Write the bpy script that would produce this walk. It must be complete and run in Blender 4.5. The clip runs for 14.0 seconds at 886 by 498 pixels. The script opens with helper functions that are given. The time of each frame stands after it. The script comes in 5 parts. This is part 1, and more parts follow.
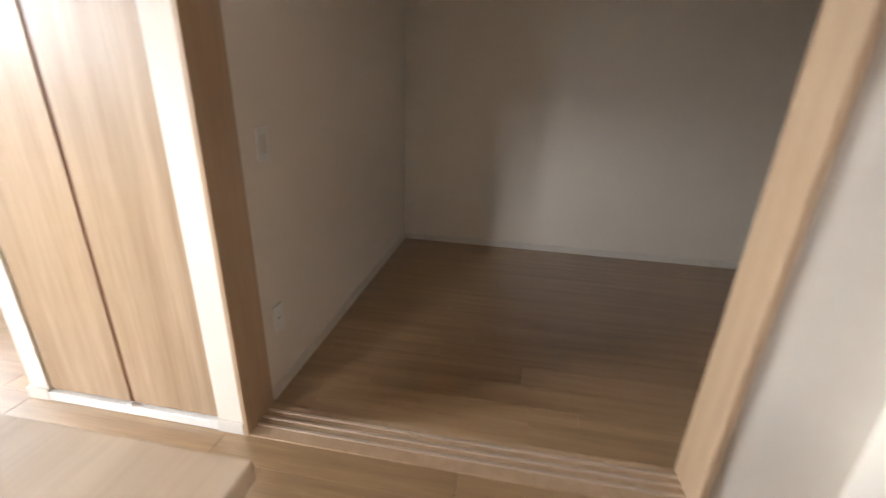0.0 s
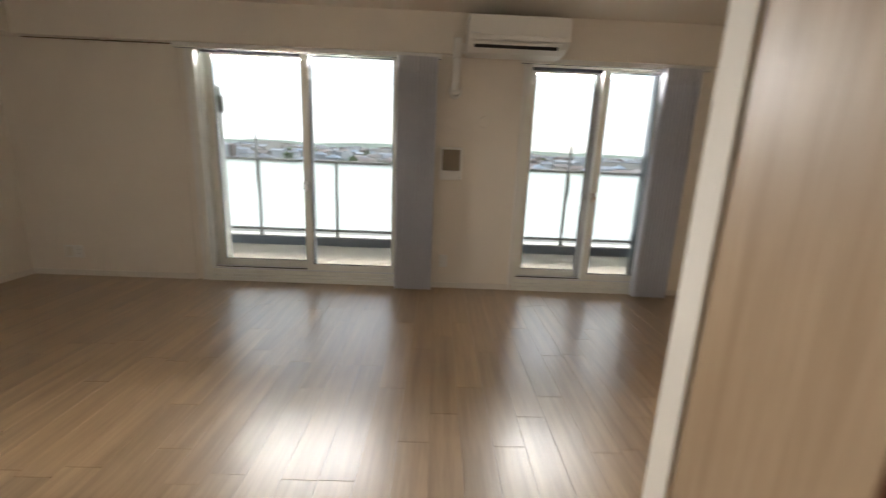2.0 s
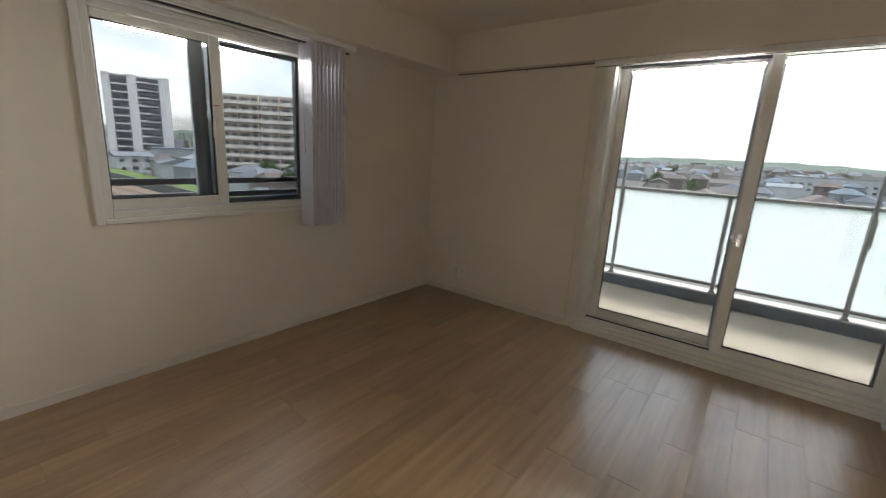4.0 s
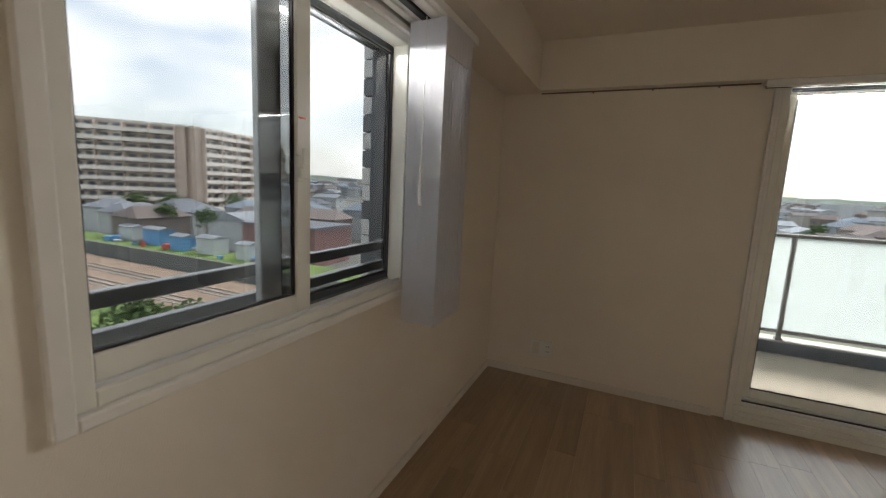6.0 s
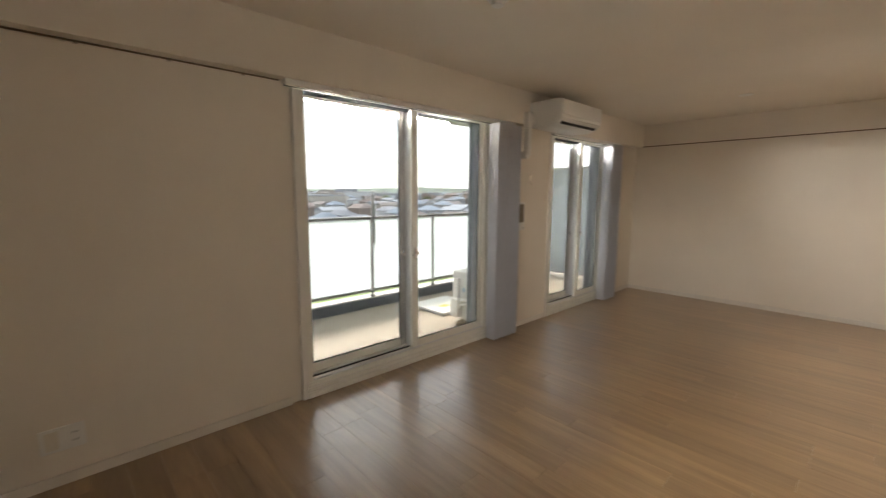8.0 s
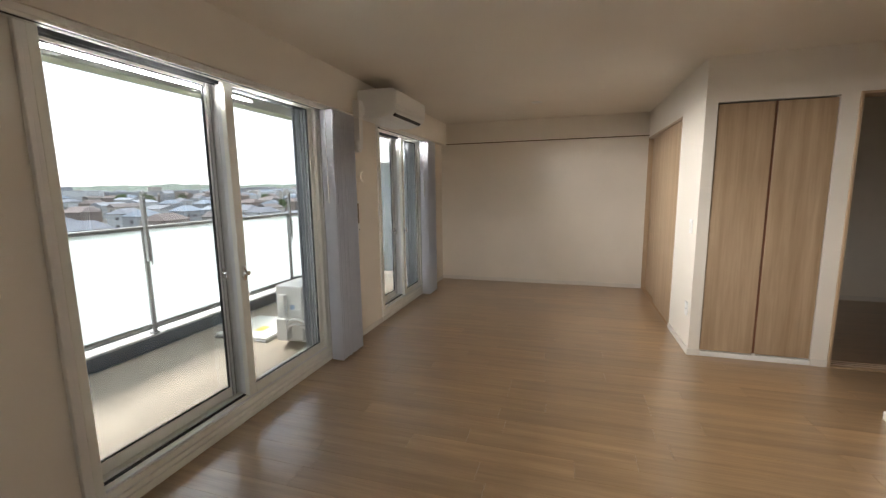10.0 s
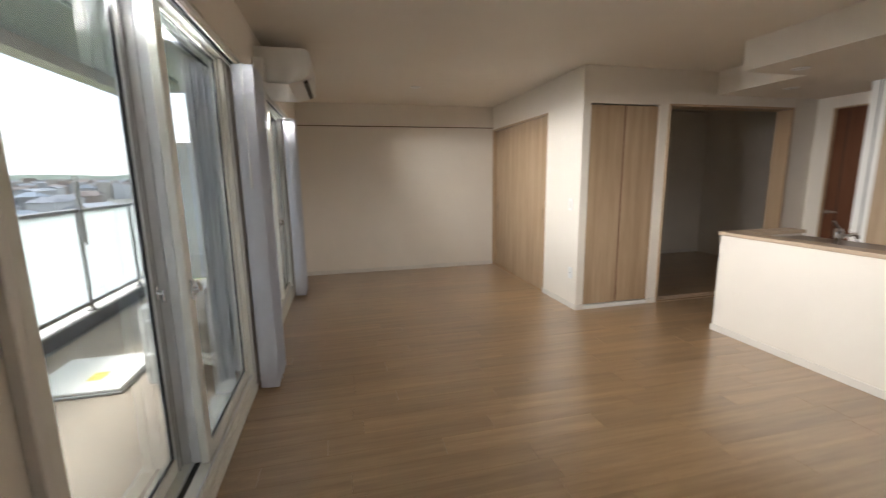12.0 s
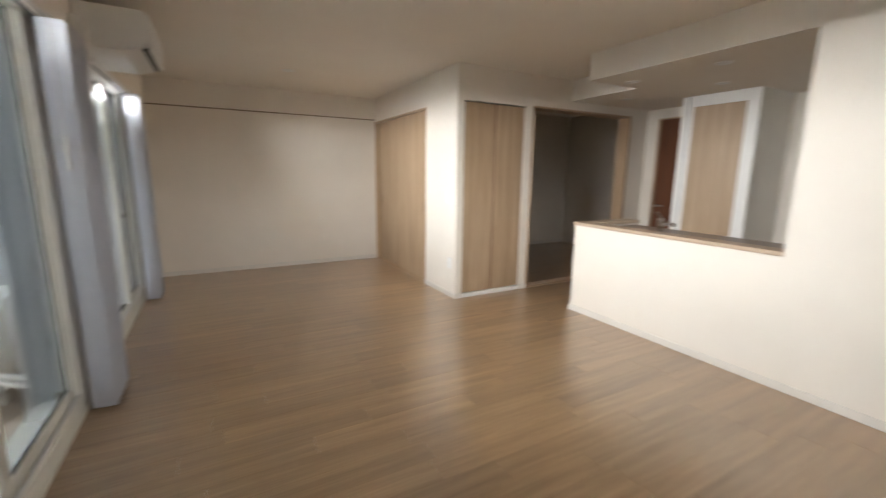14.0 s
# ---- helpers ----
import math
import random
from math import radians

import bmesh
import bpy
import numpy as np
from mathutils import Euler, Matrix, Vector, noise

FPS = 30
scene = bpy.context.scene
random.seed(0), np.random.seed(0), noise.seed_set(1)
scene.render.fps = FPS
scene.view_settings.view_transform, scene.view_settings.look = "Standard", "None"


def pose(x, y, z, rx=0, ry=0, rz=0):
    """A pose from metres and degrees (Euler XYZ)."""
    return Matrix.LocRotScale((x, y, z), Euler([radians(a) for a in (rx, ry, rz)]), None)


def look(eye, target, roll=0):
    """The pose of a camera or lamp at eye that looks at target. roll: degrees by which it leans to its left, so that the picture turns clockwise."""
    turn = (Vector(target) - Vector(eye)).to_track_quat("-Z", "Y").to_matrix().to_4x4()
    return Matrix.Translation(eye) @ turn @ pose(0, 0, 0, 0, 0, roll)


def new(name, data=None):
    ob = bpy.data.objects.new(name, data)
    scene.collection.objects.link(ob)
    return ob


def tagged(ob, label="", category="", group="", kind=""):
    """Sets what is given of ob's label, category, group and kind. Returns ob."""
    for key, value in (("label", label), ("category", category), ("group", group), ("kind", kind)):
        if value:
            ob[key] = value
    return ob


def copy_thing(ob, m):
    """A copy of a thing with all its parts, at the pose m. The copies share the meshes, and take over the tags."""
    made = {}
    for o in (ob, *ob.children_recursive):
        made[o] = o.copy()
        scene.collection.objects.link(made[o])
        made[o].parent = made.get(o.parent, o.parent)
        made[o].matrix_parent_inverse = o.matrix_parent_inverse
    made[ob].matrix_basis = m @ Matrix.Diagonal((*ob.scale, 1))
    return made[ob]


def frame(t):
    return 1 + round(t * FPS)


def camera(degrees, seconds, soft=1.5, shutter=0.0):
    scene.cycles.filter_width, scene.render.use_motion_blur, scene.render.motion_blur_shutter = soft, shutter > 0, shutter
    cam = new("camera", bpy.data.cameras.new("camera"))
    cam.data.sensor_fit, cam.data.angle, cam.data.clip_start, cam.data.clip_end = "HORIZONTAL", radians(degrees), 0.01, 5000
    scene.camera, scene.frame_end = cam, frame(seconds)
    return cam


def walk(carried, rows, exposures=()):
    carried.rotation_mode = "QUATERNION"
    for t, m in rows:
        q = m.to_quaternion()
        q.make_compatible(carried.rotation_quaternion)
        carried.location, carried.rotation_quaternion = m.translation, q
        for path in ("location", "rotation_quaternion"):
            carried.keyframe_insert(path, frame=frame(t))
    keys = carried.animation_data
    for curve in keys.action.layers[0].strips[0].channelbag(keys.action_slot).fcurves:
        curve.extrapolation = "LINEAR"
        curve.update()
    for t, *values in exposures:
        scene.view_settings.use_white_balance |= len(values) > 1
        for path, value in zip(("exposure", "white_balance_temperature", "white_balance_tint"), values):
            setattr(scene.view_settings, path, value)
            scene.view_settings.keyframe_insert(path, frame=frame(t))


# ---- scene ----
cam = camera(94.1, 14.0, soft=1.2, shutter=0.35)
PATH = [
    (0, (3.303, -4.833, 1.264), (5.149, -4.537, 0.552), 2.3),
    (0.5, (3.563, -4.654, 1.244), (5.247, -3.786, 0.603), 4.0),
    (1, (3.752, -4.408, 1.254), (4.877, -2.868, 0.653), 4.0),
    (1.5, (3.838, -4.144, 1.283), (4.365, -2.28, 0.786), 2.4),
    (2, (3.825, -3.851, 1.277), (3.868, -1.903, 0.826), 2.4),
    (2.5, (3.721, -3.561, 1.365), (3.091, -1.736, 0.843), 3.2),
    (3, (3.455, -3.411, 1.365), (2.438, -1.771, 0.843), 3.7),
    (3.5, (3.149, -3.278, 1.381), (1.989, -1.725, 0.892), 3.4),
    (4, (2.729, -3.282, 1.384), (1.541, -1.739, 0.931), 3.2),
    (4.2, (2.556, -3.31, 1.396), (1.393, -1.746, 0.947), 3.2),
    (6.3, (0.69, -2.977, 1.405), (0.115, -1.082, 1.13), 1.8),
    (6.5, (0.578, -2.911, 1.415), (0.255, -0.959, 1.123), 1.6),
    (7, (0.512, -2.744, 1.445), (0.798, -0.791, 1.124), 1.2),
    (7.5, (0.49, -2.651, 1.454), (1.366, -0.879, 1.147), 0.9),
    (8, (0.489, -2.607, 1.409), (1.845, -1.16, 1.147), 0.3),
    (8.5, (0.497, -2.559, 1.464), (2.174, -1.508, 1.176), 0.3),
    (8.7, (0.508, -2.557, 1.462), (2.267, -1.65, 1.176), 0.3),
    (10.8, (0.688, -1.307, 1.42), (2.615, -0.884, 1.094), -0.7),
    (11, (0.741, -1.17, 1.415), (2.684, -0.841, 1.073), -0.6),
    (11.5, (0.764, -0.88, 1.393), (2.734, -0.917, 1.053), -0.6),
    (12, (0.705, -0.63, 1.389), (2.62, -1.096, 1.045), -0.8),
    (12.5, (0.606, -0.661, 1.366), (2.374, -1.532, 1.026), -0.5),
    (13, (0.558, -0.71, 1.38), (2.108, -1.931, 1.052), -0.4),
    (13.5, (0.541, -0.767, 1.396), (1.933, -2.166, 1.072), 0.1),
    (14, (0.679, -0.74, 1.35), (2.402, -1.689, 0.985), 0.7),
]
walk(cam, [(t, look(e, g, r)) for t, e, g, r in PATH],
     exposures=((0, 4.25, 6000, 10), (0.5, 4.25, 5800, 10), (1.0, 3.6, 5450, 10), (1.5, 2.65, 6000, 10), (2.0, 2.6, 6550, 10), (3.0, 2.38, 6550, 10), (4.2, 2.2, 6450, 10),
                (6.3, 2.15, 6800, 10), (7.0, 2.35, 6950, 11), (7.5, 2.55, 7050, 12), (8.7, 2.65, 6850, 11), (10.8, 2.55, 6500, 11), (12.0, 2.62, 6450, 11), (12.5, 2.58, 6350, 11), (13.0, 2.76, 6300, 10), (14, 2.85, 6250, 10)))

# ---- light ----
world = bpy.data.worlds.new("sky")
scene.world = world
world.use_nodes = True
wt = world.node_tree
wt.nodes.clear()
w_out = wt.nodes.new("ShaderNodeOutputWorld")
w_bg = wt.nodes.new("ShaderNodeBackground")
w_sky = wt.nodes.new("ShaderNodeTexSky")
w_sky.sky_type = "NISHITA"
w_sky.sun_disc = False
SUN_ELEV, SUN_ROT = radians(56), radians(14)
w_sky.sun_elevation, w_sky.sun_rotation = SUN_ELEV, SUN_ROT
w_sky.air_density, w_sky.dust_density = 1.0, 3.0
w_co = wt.nodes.new("ShaderNodeTexCoord")
w_map = wt.nodes.new("ShaderNodeMapping")
w_map.inputs["Scale"].default_value = (1.0, 1.0, 3.2)
w_noise = wt.nodes.new("ShaderNodeTexNoise")
w_noise.inputs["Scale"].default_value = 2.6
w_noise.inputs["Detail"].default_value = 7
w_noise.inputs["Roughness"].default_value = 0.55
w_ramp = wt.nodes.new("ShaderNodeValToRGB")
w_ramp.color_ramp.elements[0].position, w_ramp.color_ramp.elements[1].position = 0.36, 0.60
w_ramp.color_ramp.elements[0].color = (0.25, 0.25, 0.25, 1)
w_mix = wt.nodes.new("ShaderNodeMix")
w_mix.data_type = "RGBA"
w_mix.inputs["B"].default_value = (7.2, 7.3, 7.4, 1)
wt.links.new(w_co.outputs["Generated"], w_map.inputs["Vector"])
wt.links.new(w_map.outputs["Vector"], w_noise.inputs["Vector"])
wt.links.new(w_noise.outputs["Fac"], w_ramp.inputs["Fac"])
wt.links.new(w_ramp.outputs["Color"], w_mix.inputs["Factor"])
wt.links.new(w_sky.outputs["Color"], w_mix.inputs["A"])
wt.links.new(w_mix.outputs["Result"], w_bg.inputs["Color"])
w_bg.inputs["Strength"].default_value = 0.145
wt.links.new(w_bg.outputs["Background"], w_out.inputs["Surface"])

sun = new("sun", bpy.data.lights.new("sun", "SUN"))
sun.data.energy, sun.data.angle, sun.data.color = 2.6, radians(14), (1.0, 0.96, 0.9)
sun.matrix_world = look((0, 0, 0), (-math.sin(SUN_ROT) * math.cos(SUN_ELEV), -math.cos(SUN_ROT) * math.cos(SUN_ELEV), -math.sin(SUN_ELEV)))

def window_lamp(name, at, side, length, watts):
    """Lamp added under the head of a window opening to stand in for sky light, level like the sky seen below the
    balcony slab; side: the way it faces.
    """
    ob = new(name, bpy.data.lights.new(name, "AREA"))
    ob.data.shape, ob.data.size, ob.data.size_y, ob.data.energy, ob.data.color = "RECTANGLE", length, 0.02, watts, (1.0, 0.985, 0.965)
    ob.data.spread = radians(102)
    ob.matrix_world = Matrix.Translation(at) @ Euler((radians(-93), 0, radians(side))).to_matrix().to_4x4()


window_lamp("daylight_fill", (2.48, 0.205, 2.056), 0, 1.40, 10.9)
window_lamp("daylight_fill", (5.12, 0.205, 2.030), 0, 0.90, 7.3)
window_lamp("daylight_fill", (-0.205, -2.06, 1.960), 90, 0.95, 4.4)


# ---- materials ----
def material(name, color, rough=0.5, metal=0.0, vary=0.0, scale=8.0, bump=0.0, bump_scale=200.0, spec=0.5, per_object=0.0, stretch=(1, 1, 1)):
    """A painted or plain surface: slow stains and fine relief over one base colour."""
    m = bpy.data.materials.new(name)
    m.use_nodes = True
    nt = m.node_tree
    p = nt.nodes["Principled BSDF"]
    p.inputs["Roughness"].default_value = rough
    p.inputs["Metallic"].default_value = metal
    p.inputs["Specular IOR Level"].default_value = spec
    p.inputs["Base Color"].default_value = (*color, 1)
    co = nt.nodes.new("ShaderNodeTexCoord")
    mp = nt.nodes.new("ShaderNodeMapping")
    mp.inputs["Scale"].default_value = stretch
    nt.links.new(co.outputs["Object"], mp.inputs["Vector"])
    if vary or per_object:
        n = nt.nodes.new("ShaderNodeTexNoise")
        n.inputs["Scale"].default_value = scale
        n.inputs["Detail"].default_value = 5
        nt.links.new(mp.outputs["Vector"], n.inputs["Vector"])
        rng = nt.nodes.new("ShaderNodeMapRange")
        rng.inputs["From Min"].default_value, rng.inputs["From Max"].default_value = 0.25, 0.75
        rng.inputs["To Min"].default_value, rng.inputs["To Max"].default_value = 1 - vary, 1 + vary
        nt.links.new(n.outputs["Fac"], rng.inputs["Value"])
        value = rng.outputs["Result"]
        if per_object:
            oi = nt.nodes.new("ShaderNodeObjectInfo")
            r2 = nt.nodes.new("ShaderNodeMapRange")
            r2.inputs["To Min"].default_value, r2.inputs["To Max"].default_value = 1 - per_object, 1 + per_object
            nt.links.new(oi.outputs["Random"], r2.inputs["Value"])
            mul = nt.nodes.new("ShaderNodeMath")
            mul.operation = "MULTIPLY"
            nt.links.new(value, mul.inputs[0])
            nt.links.new(r2.outputs["Result"], mul.inputs[1])
            value = mul.outputs["Value"]
        mx = nt.nodes.new("ShaderNodeVectorMath")
        mx.operation = "SCALE"
        mx.inputs[0].default_value = color
        nt.links.new(value, mx.inputs["Scale"])
        nt.links.new(mx.outputs["Vector"], p.inputs["Base Color"])
    if bump:
        n2 = nt.nodes.new("ShaderNodeTexNoise")
        n2.inputs["Scale"].default_value = bump_scale
        n2.inputs["Detail"].default_value = 3
        nt.links.new(mp.outputs["Vector"], n2.inputs["Vector"])
        b = nt.nodes.new("ShaderNodeBump")
        b.inputs["Strength"].default_value = bump
        b.inputs["Distance"].default_value = 0.002
        nt.links.new(n2.outputs["Fac"], b.inputs["Height"])
        nt.links.new(b.outputs["Normal"], p.inputs["Normal"])
    return m


def wood(name, dark, light, rough, along, grain=26.0, per_object=0.0, streak=2.2, coat=0.0):
    """Wood-grain laminate. along: the axis (0, 1, 2) that the grain follows."""
    m = bpy.data.materials.new(name)
    m.use_nodes = True
    nt = m.node_tree
    p = nt.nodes["Principled BSDF"]
    co = nt.nodes.new("ShaderNodeTexCoord")
    mp = nt.nodes.new("ShaderNodeMapping")
    sc = [1.0, 1.0, 1.0]
    sc[along] = 0.045
    mp.inputs["Scale"].default_value = sc
    oi = nt.nodes.new("ShaderNodeObjectInfo")
    off = nt.nodes.new("ShaderNodeVectorMath")
    off.operation = "SCALE"
    off.inputs[0].default_value = (37.0, 53.0, 29.0)
    nt.links.new(oi.outputs["Random"], off.inputs["Scale"])
    nt.links.new(co.outputs["Object"], mp.inputs["Vector"])
    nt.links.new(off.outputs["Vector"], mp.inputs["Location"])
    n1 = nt.nodes.new("ShaderNodeTexNoise")
    n1.inputs["Scale"].default_value = grain
    n1.inputs["Detail"].default_value = 6
    n1.inputs["Roughness"].default_value = 0.6
    nt.links.new(mp.outputs["Vector"], n1.inputs["Vector"])
    n2 = nt.nodes.new("ShaderNodeTexNoise")
    n2.inputs["Scale"].default_value = grain * 7
    n2.inputs["Detail"].default_value = 3
    nt.links.new(mp.outputs["Vector"], n2.inputs["Vector"])
    add = nt.nodes.new("ShaderNodeMath")
    add.operation = "MULTIPLY_ADD"
    nt.links.new(n2.outputs["Fac"], add.inputs[0])
    add.inputs[1].default_value = 0.35
    nt.links.new(n1.outputs["Fac"], add.inputs[2])
    ramp = nt.nodes.new("ShaderNodeMapRange")
    c = 0.5 + 0.175
    ramp.inputs["From Min"].default_value, ramp.inputs["From Max"].default_value = c - 0.5 / streak, c + 0.5 / streak
    nt.links.new(add.outputs["Value"], ramp.inputs["Value"])
    mix = nt.nodes.new("ShaderNodeMix")
    mix.data_type = "RGBA"
    mix.inputs["A"].default_value, mix.inputs["B"].default_value = (*dark, 1), (*light, 1)
    nt.links.new(ramp.outputs["Result"], mix.inputs["Factor"])
    r2 = nt.nodes.new("ShaderNodeMapRange")
    r2.inputs["To Min"].default_value, r2.inputs["To Max"].default_value = 1 - per_object, 1 + per_object
    nt.links.new(oi.outputs["Random"], r2.inputs["Value"])
    mx = nt.nodes.new("ShaderNodeVectorMath")
    mx.operation = "SCALE"
    nt.links.new(mix.outputs["Result"], mx.inputs[0])
    nt.links.new(r2.outputs["Result"], mx.inputs["Scale"])
    nt.links.new(mx.outputs["Vector"], p.inputs["Base Color"])
    rr = nt.nodes.new("ShaderNodeMapRange")
    rr.inputs["To Min"].default_value, rr.inputs["To Max"].default_value = rough - 0.05, rough + 0.07
    nt.links.new(n1.outputs["Fac"], rr.inputs["Value"])
    nt.links.new(rr.outputs["Result"], p.inputs["Roughness"])
    p.inputs["Coat IOR"].default_value = 1.7
    p.inputs["Coat Weight"].default_value, p.inputs["Coat Roughness"].default_value = coat, 0.29
    b = nt.nodes.new("ShaderNodeBump")
    b.inputs["Strength"].default_value = 0.08
    b.inputs["Distance"].default_value = 0.001
    nt.links.new(n2.outputs["Fac"], b.inputs["Height"])
    nt.links.new(b.outputs["Normal"], p.inputs["Normal"])
    return m


def cloth_like(name, color, rough, through_share):
    """Frosted glass or fabric: part of the light comes through from behind, scattered."""
    m = material(name, color, rough, vary=0.04, scale=20, bump=0.25, bump_scale=600)
    nt = m.node_tree
    p = nt.nodes["Principled BSDF"]
    tr = nt.nodes.new("ShaderNodeBsdfTranslucent")
    tr.inputs["Color"].default_value = (*color, 1)
    mx = nt.nodes.new("ShaderNodeMixShader")
    mx.inputs["Fac"].default_value = through_share
    nt.links.new(p.outputs["BSDF"], mx.inputs[1])
    nt.links.new(tr.outputs["BSDF"], mx.inputs[2])
    nt.links.new(mx.outputs["Shader"], nt.nodes["Material Output"].inputs["Surface"])
    return m


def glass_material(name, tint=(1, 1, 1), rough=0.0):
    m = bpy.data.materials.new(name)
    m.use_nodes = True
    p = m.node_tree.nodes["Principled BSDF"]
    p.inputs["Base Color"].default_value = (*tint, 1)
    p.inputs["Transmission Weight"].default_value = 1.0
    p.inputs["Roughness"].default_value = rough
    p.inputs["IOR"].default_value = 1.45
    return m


M_WALL = material("wallpaper", (0.79, 0.732, 0.648), 0.85, vary=0.02, scale=3, bump=0.35, bump_scale=260)
M_CEIL = material("ceiling_paper", (0.79, 0.732, 0.648), 0.9, vary=0.02, scale=2, bump=0.3, bump_scale=240)
M_TRIM = material("white_trim", (0.80, 0.78, 0.74), 0.45, vary=0.02, scale=6)
M_BASE = material("baseboard_film", (0.73, 0.685, 0.62), 0.5, vary=0.03, scale=6)
M_FRAME = material("cream_aluminium", (0.80, 0.795, 0.735), 0.4, vary=0.03, scale=9)
M_STILE = material("silver_aluminium", (0.72, 0.73, 0.74), 0.35, vary=0.04, scale=12)
M_DARKFRAME = material("dark_grey_aluminium", (0.07, 0.075, 0.085), 0.4, 0.3, vary=0.05, scale=10)
M_GREYFRAME = material("blue_grey_aluminium", (0.21, 0.225, 0.245), 0.4, 0.2, vary=0.05, scale=10)
M_GUARD = material("guard_bar_metal", (0.30, 0.305, 0.31), 0.35, 0.4, vary=0.05, scale=10)
M_PARTITION = material("partition_board", (0.50, 0.54, 0.57), 0.6, vary=0.04, scale=5)
M_GASKET = material("black_rubber", (0.02, 0.02, 0.022), 0.6)
M_FLOOR = wood("oak_floor_laminate", (0.225, 0.134, 0.062), (0.43, 0.283, 0.150), 0.40, 1, 20, per_object=0.12, streak=1.9, coat=1.0)
M_FLOORBASE = material("floor_joint", (0.08, 0.048, 0.026), 0.7)
M_DOOR = wood("ash_door_laminate", (0.305, 0.202, 0.115), (0.485, 0.355, 0.230), 0.42, 2, 16, streak=1.9)
M_JAMB = wood("ash_jamb_laminate", (0.40, 0.27, 0.16), (0.53, 0.385, 0.25), 0.42, 2, 24, streak=1.6)
M_CAP = wood("counter_cap_laminate", (0.42, 0.31, 0.21), (0.56, 0.44, 0.32), 0.4, 0, 24, streak=1.6)
M_BROWN = wood("dark_brown_door_laminate", (0.10, 0.035, 0.015), (0.17, 0.065, 0.03), 0.4, 2, 18)
M_TRACK = material("brass_rail", (0.78, 0.66, 0.55), 0.28, 0.6, vary=0.05)
M_RAIL = material("bronze_picture_rail", (0.22, 0.16, 0.11), 0.4, 0.5)
M_BLIND = cloth_like("grey_blind_fabric", (0.78, 0.785, 0.82), 0.9, 0.55)
M_BLINDTOP = cloth_like("pale_blind_header", (0.74, 0.74, 0.77), 0.9, 0.3)
M_PLASTIC = material("white_plastic", (0.80, 0.79, 0.76), 0.35, vary=0.01)
M_IVORY = material("ivory_plastic", (0.72, 0.68, 0.60), 0.4, vary=0.02)
M_BLACK = material("dark_slot", (0.015, 0.014, 0.013), 0.5)
M_FILTER = material("brown_mesh_filter", (0.25, 0.21, 0.165), 0.8, vary=0.12, scale=300)
M_CHROME = material("chrome", (0.75, 0.75, 0.76), 0.12, 1.0)
M_WORKTOP = material("worktop", (0.20, 0.14, 0.10), 0.3, vary=0.1, scale=40)
# outside view's lower exposure put into the pane tints, lowest at the side window
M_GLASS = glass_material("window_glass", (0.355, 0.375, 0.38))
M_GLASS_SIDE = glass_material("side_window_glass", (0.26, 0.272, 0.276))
M_FROST = cloth_like("frosted_glass_panel", (0.86, 0.895, 0.905), 0.25, 0.8)
M_BALFLOOR = material("balcony_vinyl", (0.34, 0.282, 0.22), 0.6, vary=0.10, scale=5, bump=0.3, bump_scale=90)
M_CONCRETE = material("painted_concrete", (0.60, 0.585, 0.55), 0.8, vary=0.06, scale=4, bump=0.4, bump_scale=120)
# darker and bluer than the concrete of the edge beam
M_SOFFIT = material("blue_grey_soffit", (0.33, 0.37, 0.40), 0.8, vary=0.06, scale=4, bump=0.3, bump_scale=120)
M_GUTTER = material("grey_gutter_coat", (0.15, 0.17, 0.20), 0.6, vary=0.12, scale=6)
M_ALU = material("railing_aluminium", (0.36, 0.36, 0.355), 0.45, 0.5, vary=0.04, scale=14)
M_LAMP = material("lamp_reflector", (0.75, 0.74, 0.70), 0.3)


# ---- building helpers ----
def add_box(bm, x0, x1, y0, y1, z0, z1):
    v = [bm.verts.new((x, y, z)) for x in (x0, x1) for y in (y0, y1) for z in (z0, z1)]
    for q in ((0, 1, 3, 2), (4, 6, 7, 5), (0, 4, 5, 1), (2, 3, 7, 6), (0, 2, 6, 4), (1, 5, 7, 3)):
        bm.faces.new([v[i] for i in q])


def boxes(*dims, bevel=0.0, segments=1):
    bm = bmesh.new()
    for d in dims:
        add_box(bm, *d)
    if bevel:
        bmesh.ops.bevel(bm, geom=bm.edges[:], offset=bevel, segments=segments, affect="EDGES", profile=0.5)
    return bm


def add_tube(bm, a, b, r, n=12, r2=None):
    a, b = Vector(a), Vector(b)
    d = b - a
    m = Matrix.Translation((a + b) / 2) @ d.to_track_quat("Z", "Y").to_matrix().to_4x4()
    bmesh.ops.create_cone(bm, cap_ends=True, segments=n, radius1=r, radius2=r if r2 is None else r2, depth=d.length, matrix=m)


def tube(a, b, r, n=12, r2=None):
    bm = bmesh.new()
    add_tube(bm, a, b, r, n, r2)
    return bm


def mesh_of(name, bm, mat):
    me = bpy.data.meshes.new(name)
    bm.normal_update()
    bm.to_mesh(me)
    bm.free()
    if mat:
        me.materials.append(mat)
    return me


def part(name, bm, mat, parent, label=""):
    ob = new(name, mesh_of(name, bm, mat))
    ob.parent = parent
    top = parent
    m = Matrix.Identity(4)
    while top:
        m = top.matrix_basis @ m
        if top.parent:
            m = top.matrix_parent_inverse @ m
        top = top.parent
    ob.matrix_parent_inverse = m.inverted()
    if label:
        ob["label"] = label
    return ob


def thing(name, at, label, category, group=""):
    ob = new(name)
    ob.location = at
    ob.empty_display_size = 0.1
    return tagged(ob, label, category, group)


def structure(name, bm, mat, label, category="wall"):
    return tagged(new(name, mesh_of(name, bm, mat)), label, category, kind="structure")


